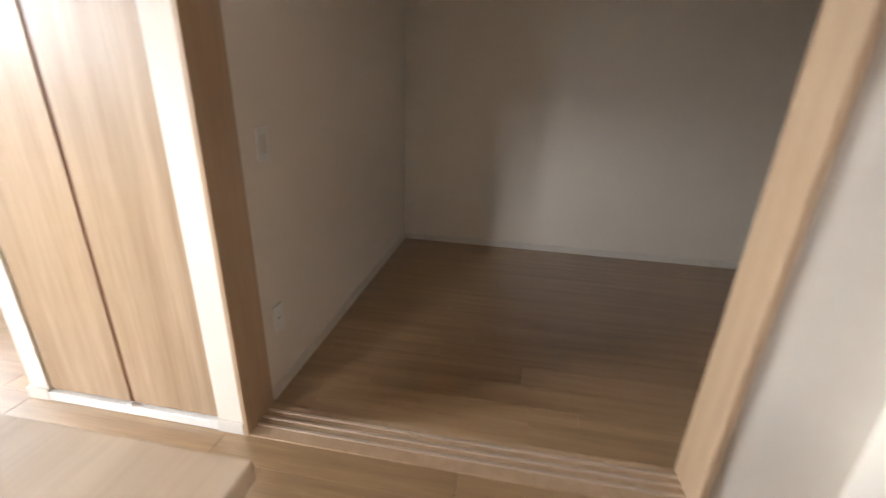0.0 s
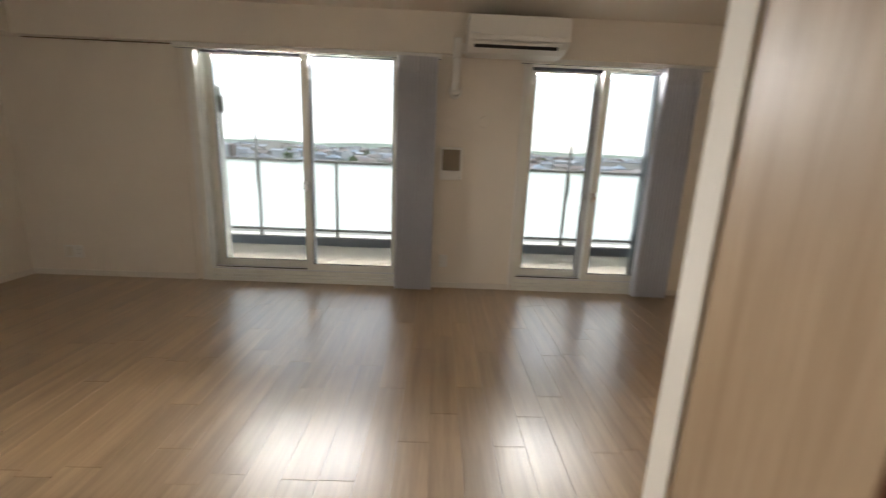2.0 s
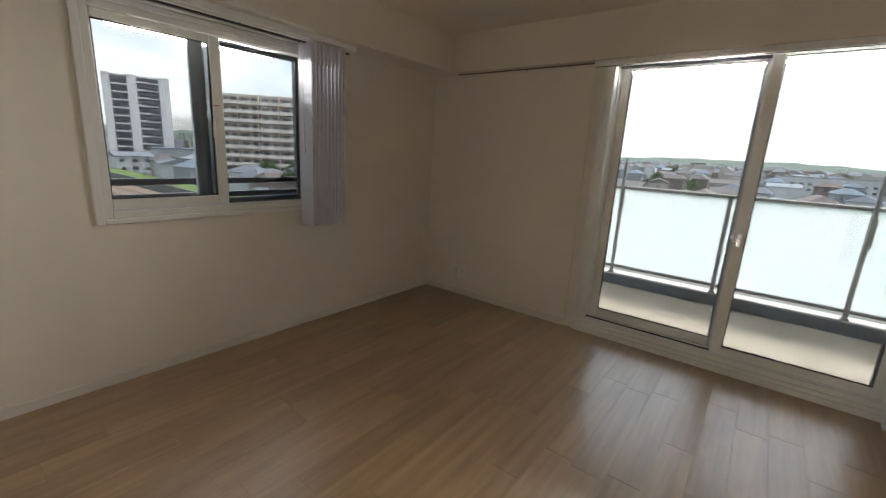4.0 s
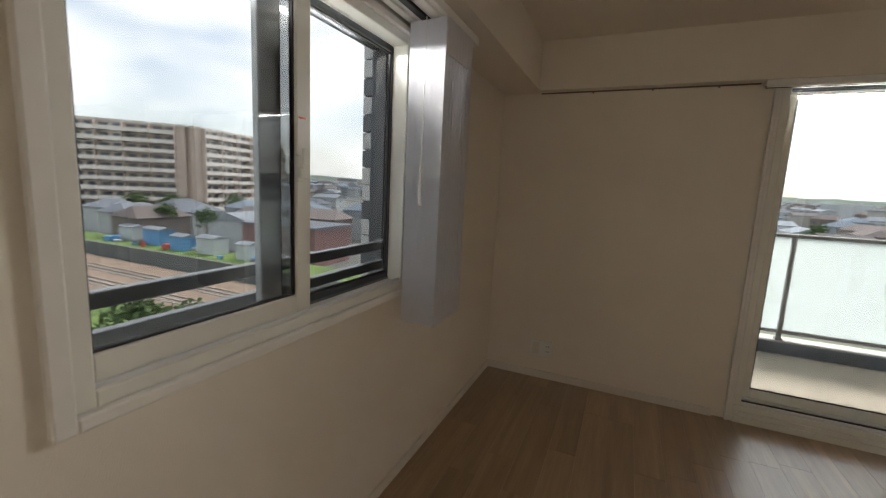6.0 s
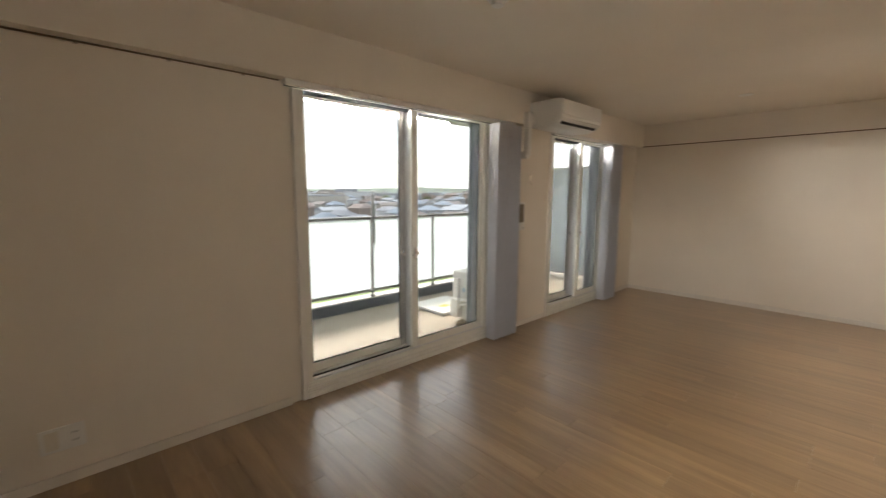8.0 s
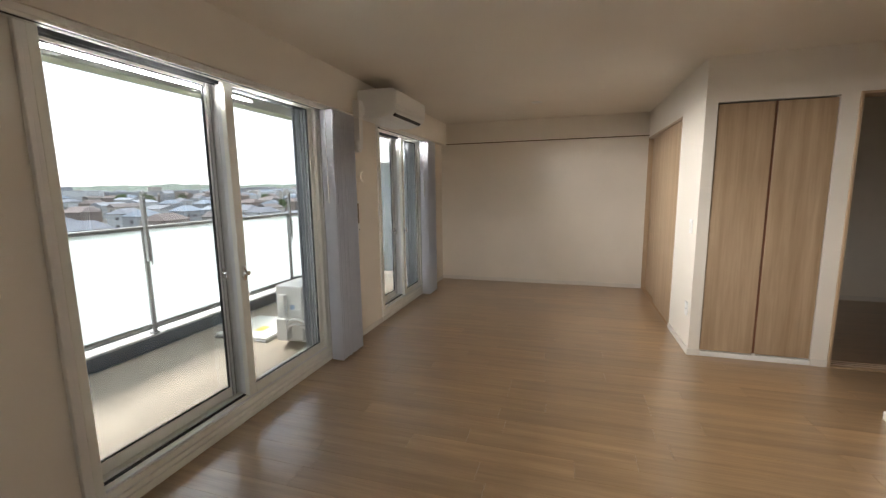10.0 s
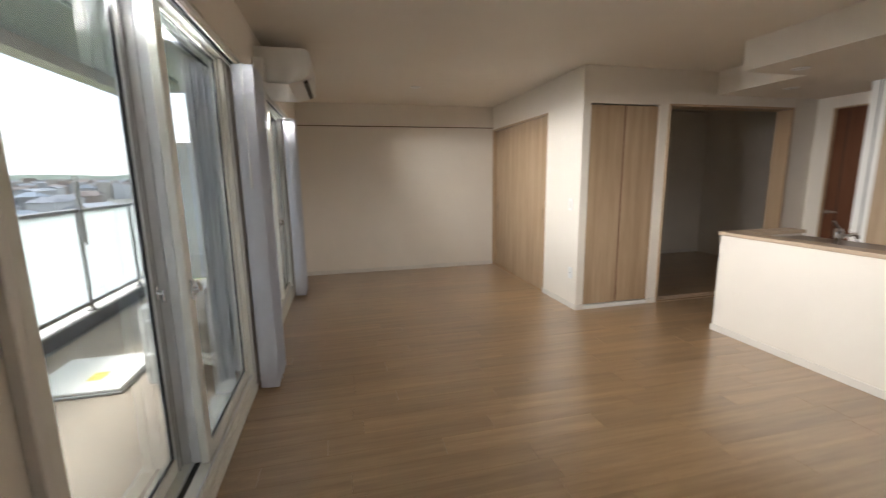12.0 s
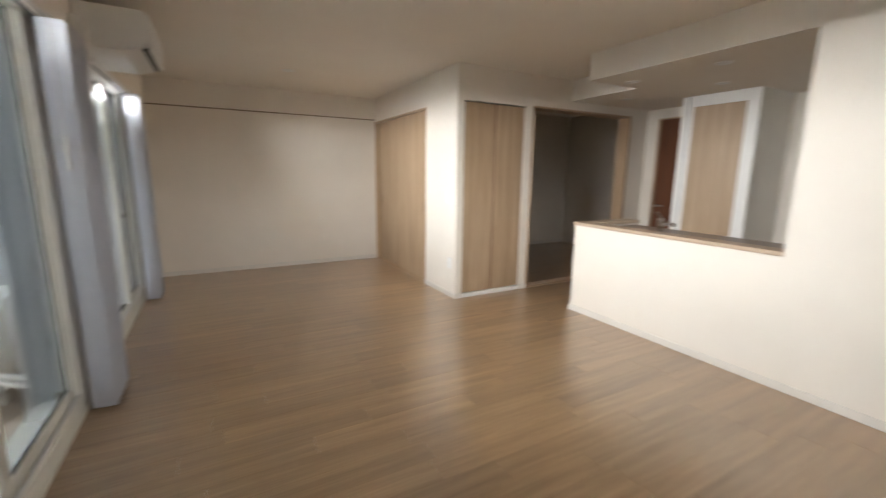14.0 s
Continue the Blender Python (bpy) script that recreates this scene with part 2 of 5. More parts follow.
# ---- the plan ----
ZC = 2.42                      # ceiling
XE = 6.855                     # east wall
YS, XC = -2.94, 4.40           # closet block: north face, west face
YK = -3.82                     # kitchen wall, north face
ZB = 2.10                      # underside of the beams
W1 = (1.66, 3.51, 0.0, 2.098)   # balcony window by the side window
W2 = (4.59, 5.87, 0.0, 2.072)   # balcony window by the air conditioner
PIL = (-0.55, -1.0)           # corner of the tiled pilaster outside
WW = (-2.685, -1.425, 0.945, 2.02)
OP = (-5.52, -3.93, 2.07)      # doorway of the back room

floor = structure("floor", boxes((-0.2, XE + 0.2, -7.2, 0.20, -0.2, -0.012)), M_FLOORBASE, "wood-laminate plank floor of the flat", "floor")
structure("ceiling", boxes((-0.2, XE + 0.2, -7.2, 0.25, ZC, ZC + 0.2)), M_CEIL, "plain off-white papered ceiling", "ceiling")
structure("wall_north", boxes((-0.2, 1.55, 0, 0.2, -0.2, ZB), (1.55, W1[0], 0.012, 0.2, -0.2, ZB), (W1[1], W2[0], 0, 0.2, -0.2, ZB),
                              (W1[0], W1[1], 0.012, 0.2, W1[3], ZB), (W2[0], W2[1], 0.012, 0.2, W2[3], ZB), (W2[1], XE + 0.2, 0, 0.2, -0.2, ZB),
                              (W1[0], W1[1], 0.02, 0.2, -0.2, 0.0), (W2[0], W2[1], 0.02, 0.2, -0.2, 0.0),
                              (-0.2, XE + 0.2, 0.0, 0.2, ZB, ZC)), M_WALL, "off-white papered wall with two balcony windows")
structure("beam_north", boxes((0.271, XE, -0.085, 0.0, ZB, ZC)), M_WALL, "shallow papered beam above the balcony windows", "beam")
structure("wall_west", boxes((-0.2, 0, -7.2, WW[0], -0.2, ZC), (-0.2, 0, WW[1], 0, -0.2, ZC), (-0.2, 0, WW[0], WW[1], -0.2, WW[2]),
                             (-0.2, 0, WW[0], WW[1], WW[3], ZC)), M_WALL, "off-white papered wall with a side window")
structure("beam_west", boxes((0.0, 0.271, -3.53, 0.0, ZB, ZC)), M_WALL, "papered beam above the side window", "beam")
structure("wall_east", boxes((XE, XE + 0.2, -7.2, 0.0, -0.2, ZC)), M_WALL, "plain off-white papered wall")
structure("pillar", boxes((0.0, 0.55, -7.2, -3.53, 0, ZC)), M_WALL, "papered pillar beside the kitchen wall", "pillar")
structure("wall_kitchen", boxes((0.55, 1.87, YK - 0.12, YK, 0, ZC), (1.87, 3.58, YK - 0.12, YK, 0, 0.86), (3.46, 3.58, -4.575, YK - 0.12, 0, 0.86)),
          M_WALL, "off-white kitchen wall with a waist-high counter wall")
structure("soffit_kitchen", boxes((0.55, 3.54, -4.49, YK - 0.001, 2.19, ZC), (0.55, XC, -7.2, -4.49, 2.19, ZC)), M_CEIL, "lowered ceiling over the kitchen", "ceiling")
structure("wall_closet_north", boxes((4.56, 5.11, YS - 0.10, YS, 0, ZC), (5.11, XE, YS - 0.10, YS, 2.085, ZC)), M_WALL, "off-white papered wall over the sliding closet doors")
structure("wall_closet_corner", boxes((XC, 4.56, YS - 0.085, YS, 0, ZC)), M_WALL, "off-white papered corner beside the closet")
structure("wall_closet_west", boxes((XC, XC + 0.1, -3.915, -3.805, 0, ZC), (XC, XC + 0.1, -3.805, YS - 0.085, 2.075, ZC)), M_WALL, "off-white papered wall round the closet doors")
structure("wall_closet_back", boxes((XC + 0.1, XE, -3.915, -3.86, 0, ZC)), M_WALL, "plain wall between the closet and the back room")
structure("wall_passage", boxes((XC, XC + 0.15, OP[0] - 0.02, -3.915, 2.09, ZC), (XC, XC + 0.15, -7.2, OP[0] - 0.03, 0, ZC)), M_WALL, "off-white wall round the doorway of the back room")
structure("wall_south", boxes((-0.2, XE + 0.2, -7.4, -7.2, -0.2, ZC)), M_WALL, "plain closing wall")
structure("wall_kitchen_back", boxes((0.55, 2.88, -6.1, -6.0, 0, 2.19)), M_WALL, "plain wall behind the kitchen")
structure("wall_kitchen_west", boxes((1.30, 1.40, -6.0, YK - 0.12, 0, 2.19)), M_WALL, "plain side wall of the kitchen")
structure("wall_hall_end", boxes((3.59, 3.66, -6.0, -5.9, 0, 2.19), (4.22, XC, -6.0, -5.9, 0, 2.19), (3.66, 4.22, -6.0, -5.9, 2.06, 2.19)), M_WALL, "wall round the door at the passage end")
structure("wall_backroom", boxes((XC + 0.15, XE, -6.95, -6.85, 0, ZC)), M_WALL, "plain end wall of the back room")

# ---- trim and doors ----
BASE_H = 0.055
def baseboard(*dims):
    return structure("baseboard", boxes(*[(a, b, c, d, 0.0, BASE_H) for a, b, c, d in dims], bevel=0.002), M_BASE, "low off-white baseboard along the wall", "baseboard")


baseboard((0.012, 1.55, -0.012, 0.0))
baseboard((W1[1], W2[0], -0.012, 0.0))
baseboard((W2[1], XE - 0.012, -0.012, 0.0))
baseboard((0.0, 0.012, -3.53, 0.0))
baseboard((XE - 0.012, XE, YS, 0.0))
baseboard((0.012, 0.562, -3.53, -3.518))
baseboard((0.55, 0.562, YK, -3.53))
baseboard((0.562, 3.58, YK, YK + 0.012))
baseboard((3.58, 3.592, -4.575, YK + 0.012))
baseboard((XC, 5.11, YS, YS + 0.012))
baseboard((XC - 0.012, XC, -3.03, YS + 0.012))
baseboard((XC - 0.012, XC, -3.912, -3.805))
baseboard((XC - 0.012, XC, -5.9, -5.55))
baseboard((XC + 0.19, 6.76, -3.927, -3.915))
structure("wall_backroom_east", boxes((6.775, 6.853, -6.85, -3.915, 0, ZC)), M_WALL, "plain papered wall of the back room")
baseboard((6.763, 6.775, -6.85, -3.915))

for nm, dims, lab in (("picture_rail", (XE - 0.012, XE, YS, -0.085, 2.106, 2.119), "thin bronze picture rail on the end wall"),
                      ("picture_rail", (0.271, 1.55, -0.010, 0.0, 2.090, 2.0985), "thin bronze picture rail under the beam")):
    rail = structure(nm, boxes(dims, bevel=0.002), M_RAIL, lab, "picture rail")
    if dims[0] < 1:
        for hx in (0.62, 0.98, 1.34):
            part("hook", boxes((hx - 0.006, hx + 0.006, -0.018, -0.010, 2.080, 2.094), bevel=0.002), M_RAIL, rail)

# closet with two hinged doors
closet = tagged(new("closet_doors"), "pair of tall ash-grain closet doors, closed", "closet door")
closet.location = (XC, -3.42, 0)
part("threshold", boxes((XC - 0.008, XC + 0.06, -3.803, -3.027, 0.0, 0.042), bevel=0.003), M_TRIM, closet, "white threshold strip")
for y0, y1 in ((-3.800, -3.427), (-3.409, -3.032)):
    part("door", boxes((XC + 0.008, XC + 0.032, y0, y1, 0.05, 2.062), bevel=0.002), M_DOOR, closet)
part("edge_groove", boxes((XC + 0.013, XC + 0.05, -3.427, -3.409, 0.05, 2.062)), M_BROWN, closet, "darker grooved closing edge")
part("backing", boxes((XC + 0.06, XC + 0.07, -3.805, -3.025, 0.0, 2.075)), M_GASKET, closet)
for z in (0.047,):
    part("catch", boxes((XC - 0.012, XC + 0.006, -3.430, -3.408, 0.042, 0.058), bevel=0.002), M_TRIM, closet, "small white catch")

# sliding closet doors
slide = tagged(new("sliding_closet_doors"), "pair of ash-grain sliding closet doors, closed", "sliding door")
slide.location = (5.98, YS, 0)
part("door_frame", boxes((5.11, 5.135, YS - 0.10, YS + 0.004, 0, 2.085), (6.83, XE, YS - 0.10, YS + 0.004, 0, 2.085), (5.135, 6.83, YS - 0.10, YS + 0.004, 2.062, 2.085), bevel=0.002), M_JAMB, slide)
door_a = part("sliding_door", boxes((5.137, 6.08, YS - 0.045, YS - 0.015, 0.008, 2.06), bevel=0.002), M_DOOR, slide)
door_b = part("sliding_door", boxes((6.01, 6.828, YS - 0.082, YS - 0.052, 0.008, 2.06), bevel=0.002), M_DOOR, slide)
part("floor_rail", boxes((5.135, 6.83, YS - 0.095, YS + 0.002, 0.0, 0.006)), M_JAMB, slide)
part("finger_pull", boxes((5.185, 5.205, YS - 0.0149, YS - 0.0125, 0.885, 1.0), bevel=0.001), M_RAIL, door_a, "dark recessed pull")
part("finger_pull", boxes((6.735, 6.755, YS - 0.0519, YS - 0.0495, 0.885, 1.0), bevel=0.001), M_RAIL, door_b, "dark recessed pull")

# doorway of the back room
doorway = structure("door_1", boxes((XC - 0.012, XC + 0.165, -3.935, -3.9155, 0, 2.07), (XC - 0.012, XC + 0.165, OP[0] - 0.028, OP[0], 0, 2.07),
                                    (XC - 0.012, XC + 0.165, OP[0] - 0.028, -3.9155, 2.07, 2.09), bevel=0.002), M_JAMB, "open doorway lined with ash-grain boards", "doorway")
part("sill", boxes((XC - 0.01, XC + 0.165, OP[0], -3.935, 0.0, 0.007), bevel=0.001), M_JAMB, doorway)
for rx in (XC + 0.045, XC + 0.085, XC + 0.125):
    part("floor_rail", boxes((rx - 0.006, rx + 0.006, OP[0], -3.935, 0.007, 0.013), bevel=0.001), M_TRACK, doorway, "bright metal floor rail")

# brown door at the passage end
bdoor = structure("door_2", boxes((3.664, 4.216, -5.945, -5.915, 0.005, 2.055), bevel=0.002), M_BROWN, "dark brown flush door, closed", "door")
part("door_frame", boxes((3.645, 3.664, -5.96, -5.893, 0, 2.07), (4.216, 4.235, -5.96, -5.893, 0, 2.07), (3.664, 4.216, -5.96, -5.893, 2.055, 2.07)), M_JAMB, bdoor)
part("panel_line", boxes((3.84, 3.848, -5.9149, -5.9135, 0.05, 2.02), (4.09, 4.098, -5.9149, -5.9135, 0.05, 2.02)), M_GASKET, bdoor)
hb = tube((4.16, -5.915, 0.95), (4.16, -5.885, 0.95), 0.024, 20)
add_tube(hb, (4.16, -5.885, 0.95), (4.16, -5.865, 0.95), 0.009)
add_tube(hb, (4.17, -5.868, 0.95), (4.05, -5.868, 0.95), 0.009)
part("door_handle", hb, M_CHROME, bdoor, "satin lever handle")

# ---- windows ----
def sash(win, along, a0, a1, z0, z1, d0, d1, wide_a, wide_b, mat, mat_a=None, mat_b=None, low=0.062, top=0.042):
    """One sliding sash: rails, stiles, gasket and pane. along 'x' or 'y'; d0..d1 its depth."""
    def bx(p0, p1, q0, q1, e0, e1):
        return (p0, p1, e0, e1, q0, q1) if along == "x" else (e0, e1, p0, p1, q0, q1)
    zr = z0 + low
    zt = z1 - top
    s = part("sash", boxes(bx(a0 + wide_a, a1 - wide_b, z0, zr, d0, d1), bx(a0 + wide_a, a1 - wide_b, zt, z1, d0, d1), bevel=0.003), mat, win)
    part("stile", boxes(bx(a0, a0 + wide_a, z0, z1, d0, d1), bevel=0.004), mat_a or mat, s)
    part("stile", boxes(bx(a1 - wide_b, a1, z0, z1, d0, d1), bevel=0.004), mat_b or mat, s)
    dm = (d0 + d1) / 2
    g = 0.006
    part("gasket", boxes(bx(a0 + wide_a, a0 + wide_a + g, zr, zt, dm - 0.008, dm + 0.008), bx(a1 - wide_b - g, a1 - wide_b, zr, zt, dm - 0.008, dm + 0.008),
                         bx(a0 + wide_a + g, a1 - wide_b - g, zr, zr + g, dm - 0.008, dm + 0.008), bx(a0 + wide_a + g, a1 - wide_b - g, zt - g, zt, dm - 0.008, dm + 0.008)), M_GASKET, s)
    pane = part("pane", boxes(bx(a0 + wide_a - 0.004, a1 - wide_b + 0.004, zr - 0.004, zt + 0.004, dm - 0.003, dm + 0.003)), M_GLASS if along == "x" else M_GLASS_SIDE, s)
    pane.visible_shadow = False
    return s


def balcony_window(name, x0, x1, xm, ztop):
    """Two sliding sashes: the outer one on the west half, the inner one on the east half."""
    zh = ztop - 0.016
    w = structure(name, boxes((x0, x0 + 0.040, -0.006, 0.060, 0.115, zh), (x0, x0 + 0.048, 0.060, 0.186, 0.115, zh), (x1 - 0.045, x1, -0.006, 0.062, 0.115, zh), (x0, x1, -0.006, 0.062, zh, ztop), bevel=0.003),
                  M_FRAME, "cream aluminium sliding balcony window, closed", "window")
    part("window_sill", boxes((x0, x1, -0.018, 0.02, 0.0, 0.042), (x0, x1, -0.014, 0.02, 0.046, 0.075), (x0, x1, -0.010, 0.186, 0.079, 0.115), bevel=0.003), M_FRAME, w)
    part("sill_groove", boxes((x0, x1, -0.008, 0.02, 0.042, 0.046), (x0, x1, -0.006, 0.02, 0.075, 0.079)), M_STILE, w, "shadowed groove between the sill steps")
    part("inner_track", boxes((x0 + 0.048, x1 - 0.045, 0.0, 0.008, 0.115, 0.128), (x0 + 0.048, x1 - 0.045, 0.085, 0.091, 0.115, 0.128), bevel=0.001), M_STILE, w)
    part("outer_frame", boxes((x0, x0 + 0.048, 0.188, 0.2, 0.05, ztop - 0.02), (x1 - 0.047, x1, 0.188, 0.2, 0.05, ztop - 0.02), (x0 + 0.048, x1 - 0.047, 0.188, 0.2, 0.0, 0.10), bevel=0.002), M_DARKFRAME, w, "dark outer frame")
    part("insect_screen", boxes((x1 - 0.085, x1 - 0.068, 0.160, 0.178, 0.12, zh - 0.002), bevel=0.003), M_GREYFRAME, w, "grey edge of the insect screen")
    part("outer_jamb", boxes((x1 - 0.045, x1, 0.064, 0.186, 0.115, zh), (x0 + 0.048, x1, 0.064, 0.186, zh, ztop), bevel=0.002), M_GREYFRAME, w, "blue-grey outer half of the frame")
    for jy in (0.080, 0.105, 0.135):
        part("jamb_rib", boxes((x1 - 0.053, x1 - 0.0455, jy, jy + 0.006, 0.12, zh - 0.001)), M_STILE, w)
    part("head_track", boxes((x0 + 0.048, x1 - 0.045, 0.064, 0.070, zh - 0.02, zh), (x0 + 0.048, x1 - 0.045, 0.100, 0.106, zh - 0.02, zh)), M_DARKFRAME, w, "dark track under the head")
    part("channel", boxes((x0 + 0.048, x1 - 0.045, 0.06, 0.083, 0.1155, 0.119)), M_GASKET, w)
    part("trim", boxes((x0 - 0.04, x0 - 0.021, -0.016, 0.011, 0.0, ztop), (x0 - 0.021, x0, -0.009, 0.011, 0.0, ztop), (x1, x1 + 0.03, -0.012, -0.001, 0.0, ztop), bevel=0.003), M_TRIM, w)
    outer = sash(w, "x", x0 + 0.048, xm + 0.03, 0.118, zh - 0.002, 0.135, 0.170, 0.062, 0.090, M_FRAME, None, M_STILE, 0.062, 0.022)
    part("stile_rib", boxes((xm - 0.058, xm - 0.052, 0.129, 0.135, 0.12, zh - 0.004), (xm - 0.030, xm - 0.024, 0.129, 0.135, 0.12, zh - 0.004), bevel=0.001), M_ALU, outer, "raised rib on the silver stile")
    part("interlock", boxes((xm - 0.020, xm + 0.022, 0.056, 0.095, 0.12, zh - 0.004), (xm - 0.014, xm + 0.022, 0.099, 0.1345, 0.12, zh - 0.004), bevel=0.002), M_STILE, outer, "silver meeting rail between the sashes")
    catch = boxes((xm - 0.052, xm - 0.030, 0.123, 0.135, 0.90, 0.965), bevel=0.003)
    add_tube(catch, (xm - 0.041, 0.132, 0.933), (xm - 0.041, 0.104, 0.933), 0.013, 16)
    add_tube(catch, (xm - 0.041, 0.108, 0.933), (xm - 0.041, 0.108, 0.893), 0.006, 10)
    part("screen_catch", catch, M_CHROME, outer, "small round metal catch")
    inner = sash(w, "x", xm - 0.032, x1 - 0.045, 0.118, zh - 0.002, 0.018, 0.055, 0.065, 0.050, M_FRAME, None, None, 0.062, 0.022)
    lk = boxes((xm - 0.014, xm + 0.012, 0.004, 0.018, 0.885, 0.975), bevel=0.003)
    add_tube(lk, (xm - 0.001, 0.006, 0.93), (xm - 0.001, -0.022, 0.93), 0.014, 16)
    add_tube(lk, (xm - 0.004, -0.018, 0.925), (xm - 0.034, -0.020, 0.972), 0.007, 10)
    add_tube(lk, (xm - 0.004, -0.012, 0.93), (xm - 0.040, -0.010, 0.915), 0.006, 10)
    part("lock", lk, M_CHROME, inner, "metal crescent lock with its lever")
    part("label", boxes((xm - 0.016, xm + 0.012, 0.0165, 0.018, 1.02, 1.09)), M_PLASTIC, inner, "small white sticker")
    return w


balcony_window("window_1", W1[0], W1[1], 2.632, W1[3])
balcony_window("window_2", W2[0], W2[1], 5.30, W2[3])

ww = structure("window_3", boxes((-0.072, 0.004, WW[0], WW[0] + 0.04, WW[2], WW[3]), (-0.072, 0.004, WW[1] - 0.04, WW[1], WW[2], WW[3]),
                                 (-0.072, 0.004, WW[0] + 0.04, WW[1] - 0.04, WW[2], WW[2] + 0.035), (-0.072, 0.004, WW[0] + 0.04, WW[1] - 0.04, WW[3] - 0.035, WW[3]), bevel=0.003),
               M_FRAME, "cream aluminium sliding side window, closed", "window")
part("outer_half", boxes((-0.198, -0.074, WW[0], WW[0] + 0.035, WW[2], WW[3]), (-0.122, -0.074, WW[1] - 0.005, WW[1], WW[2], WW[3]),
                         (-0.198, -0.074, WW[0] + 0.035, WW[1] - 0.005, WW[2], WW[2] + 0.020), bevel=0.002), M_FRAME, ww, "cream outer half of the frame")
part("outer_jamb", boxes((-0.198, -0.124, WW[1] - 0.009, WW[1], WW[2] + 0.021, WW[3] - 0.031), bevel=0.002), M_DARKFRAME, ww, "dark grey edge of the outer frame")
part("outer_head", boxes((-0.198, -0.074, WW[0] + 0.035, WW[1] - 0.005, WW[3] - 0.030, WW[3]), bevel=0.002), M_DARKFRAME, ww, "dark grey head of the outer frame")
for jx in (-0.066,):
    part("track", boxes((jx - 0.003, jx + 0.003, WW[0] + 0.04, WW[1] - 0.04, WW[2] + 0.035, WW[2] + 0.044)), M_GREYFRAME, ww)
part("trim", boxes((0.0, 0.022, WW[0] - 0.038, WW[0], WW[2] - 0.03, WW[3] + 0.03), (0.0, 0.022, WW[1], WW[1] + 0.03, WW[2] - 0.03, WW[3] + 0.03),
                   (0.0, 0.022, WW[0], WW[1], WW[2] - 0.03, WW[2]), (0.0, 0.022, WW[0], WW[1], WW[3], WW[3] + 0.03), bevel=0.004), M_TRIM, ww)
part("inner_track", boxes((-0.012, -0.006, WW[0] + 0.04, WW[1] - 0.04, WW[2] + 0.035, WW[2] + 0.046)), M_STILE, ww)
wo = sash(ww, "y", -2.185, WW[1] - 0.04, WW[2] + 0.037, WW[3] - 0.037, -0.092, -0.064, 0.08, 0.014, M_DARKFRAME, M_STILE, M_DARKFRAME, 0.030, 0.026)
wi = sash(ww, "y", WW[0] + 0.02, -2.022, WW[2] + 0.037, WW[3] - 0.037, -0.055, -0.02, 0.03, 0.062, M_FRAME)
part("lock", boxes((-0.0199, -0.002, -2.095, -2.075, 1.40, 1.48), (-0.004, 0.014, -2.100, -2.068, 1.41, 1.44), (0.004, 0.016, -2.092, -2.078, 1.41, 1.50), bevel=0.003), M_FRAME, wi, "cream crescent lock")
part("label", boxes((-0.0199, -0.0185, -2.080, -2.045, 1.51, 1.60)), M_PLASTIC, wi, "small white sticker")
part("label_bar", boxes((-0.0184, -0.0178, -2.078, -2.047, 1.588, 1.594)), material("red_print", (0.6, 0.12, 0.08), 0.6), wi)
guard = thing("window_guard", (-0.13, -2.1, 1.0), "two flat grey metal guard bars outside the side window", "guard rail")
for z in (1.018, 1.108):
    part("bar", boxes((-0.145, -0.112, WW[0] + 0.037, WW[1] - 0.007, z, z + 0.038), bevel=0.003), M_GUARD, guard)
    for y in (WW[0] + 0.037, WW[1] - 0.027):
        part("bracket", boxes((-0.150, -0.107, y, y + 0.020, z - 0.008, z + 0.046), bevel=0.003), M_GUARD, guard)

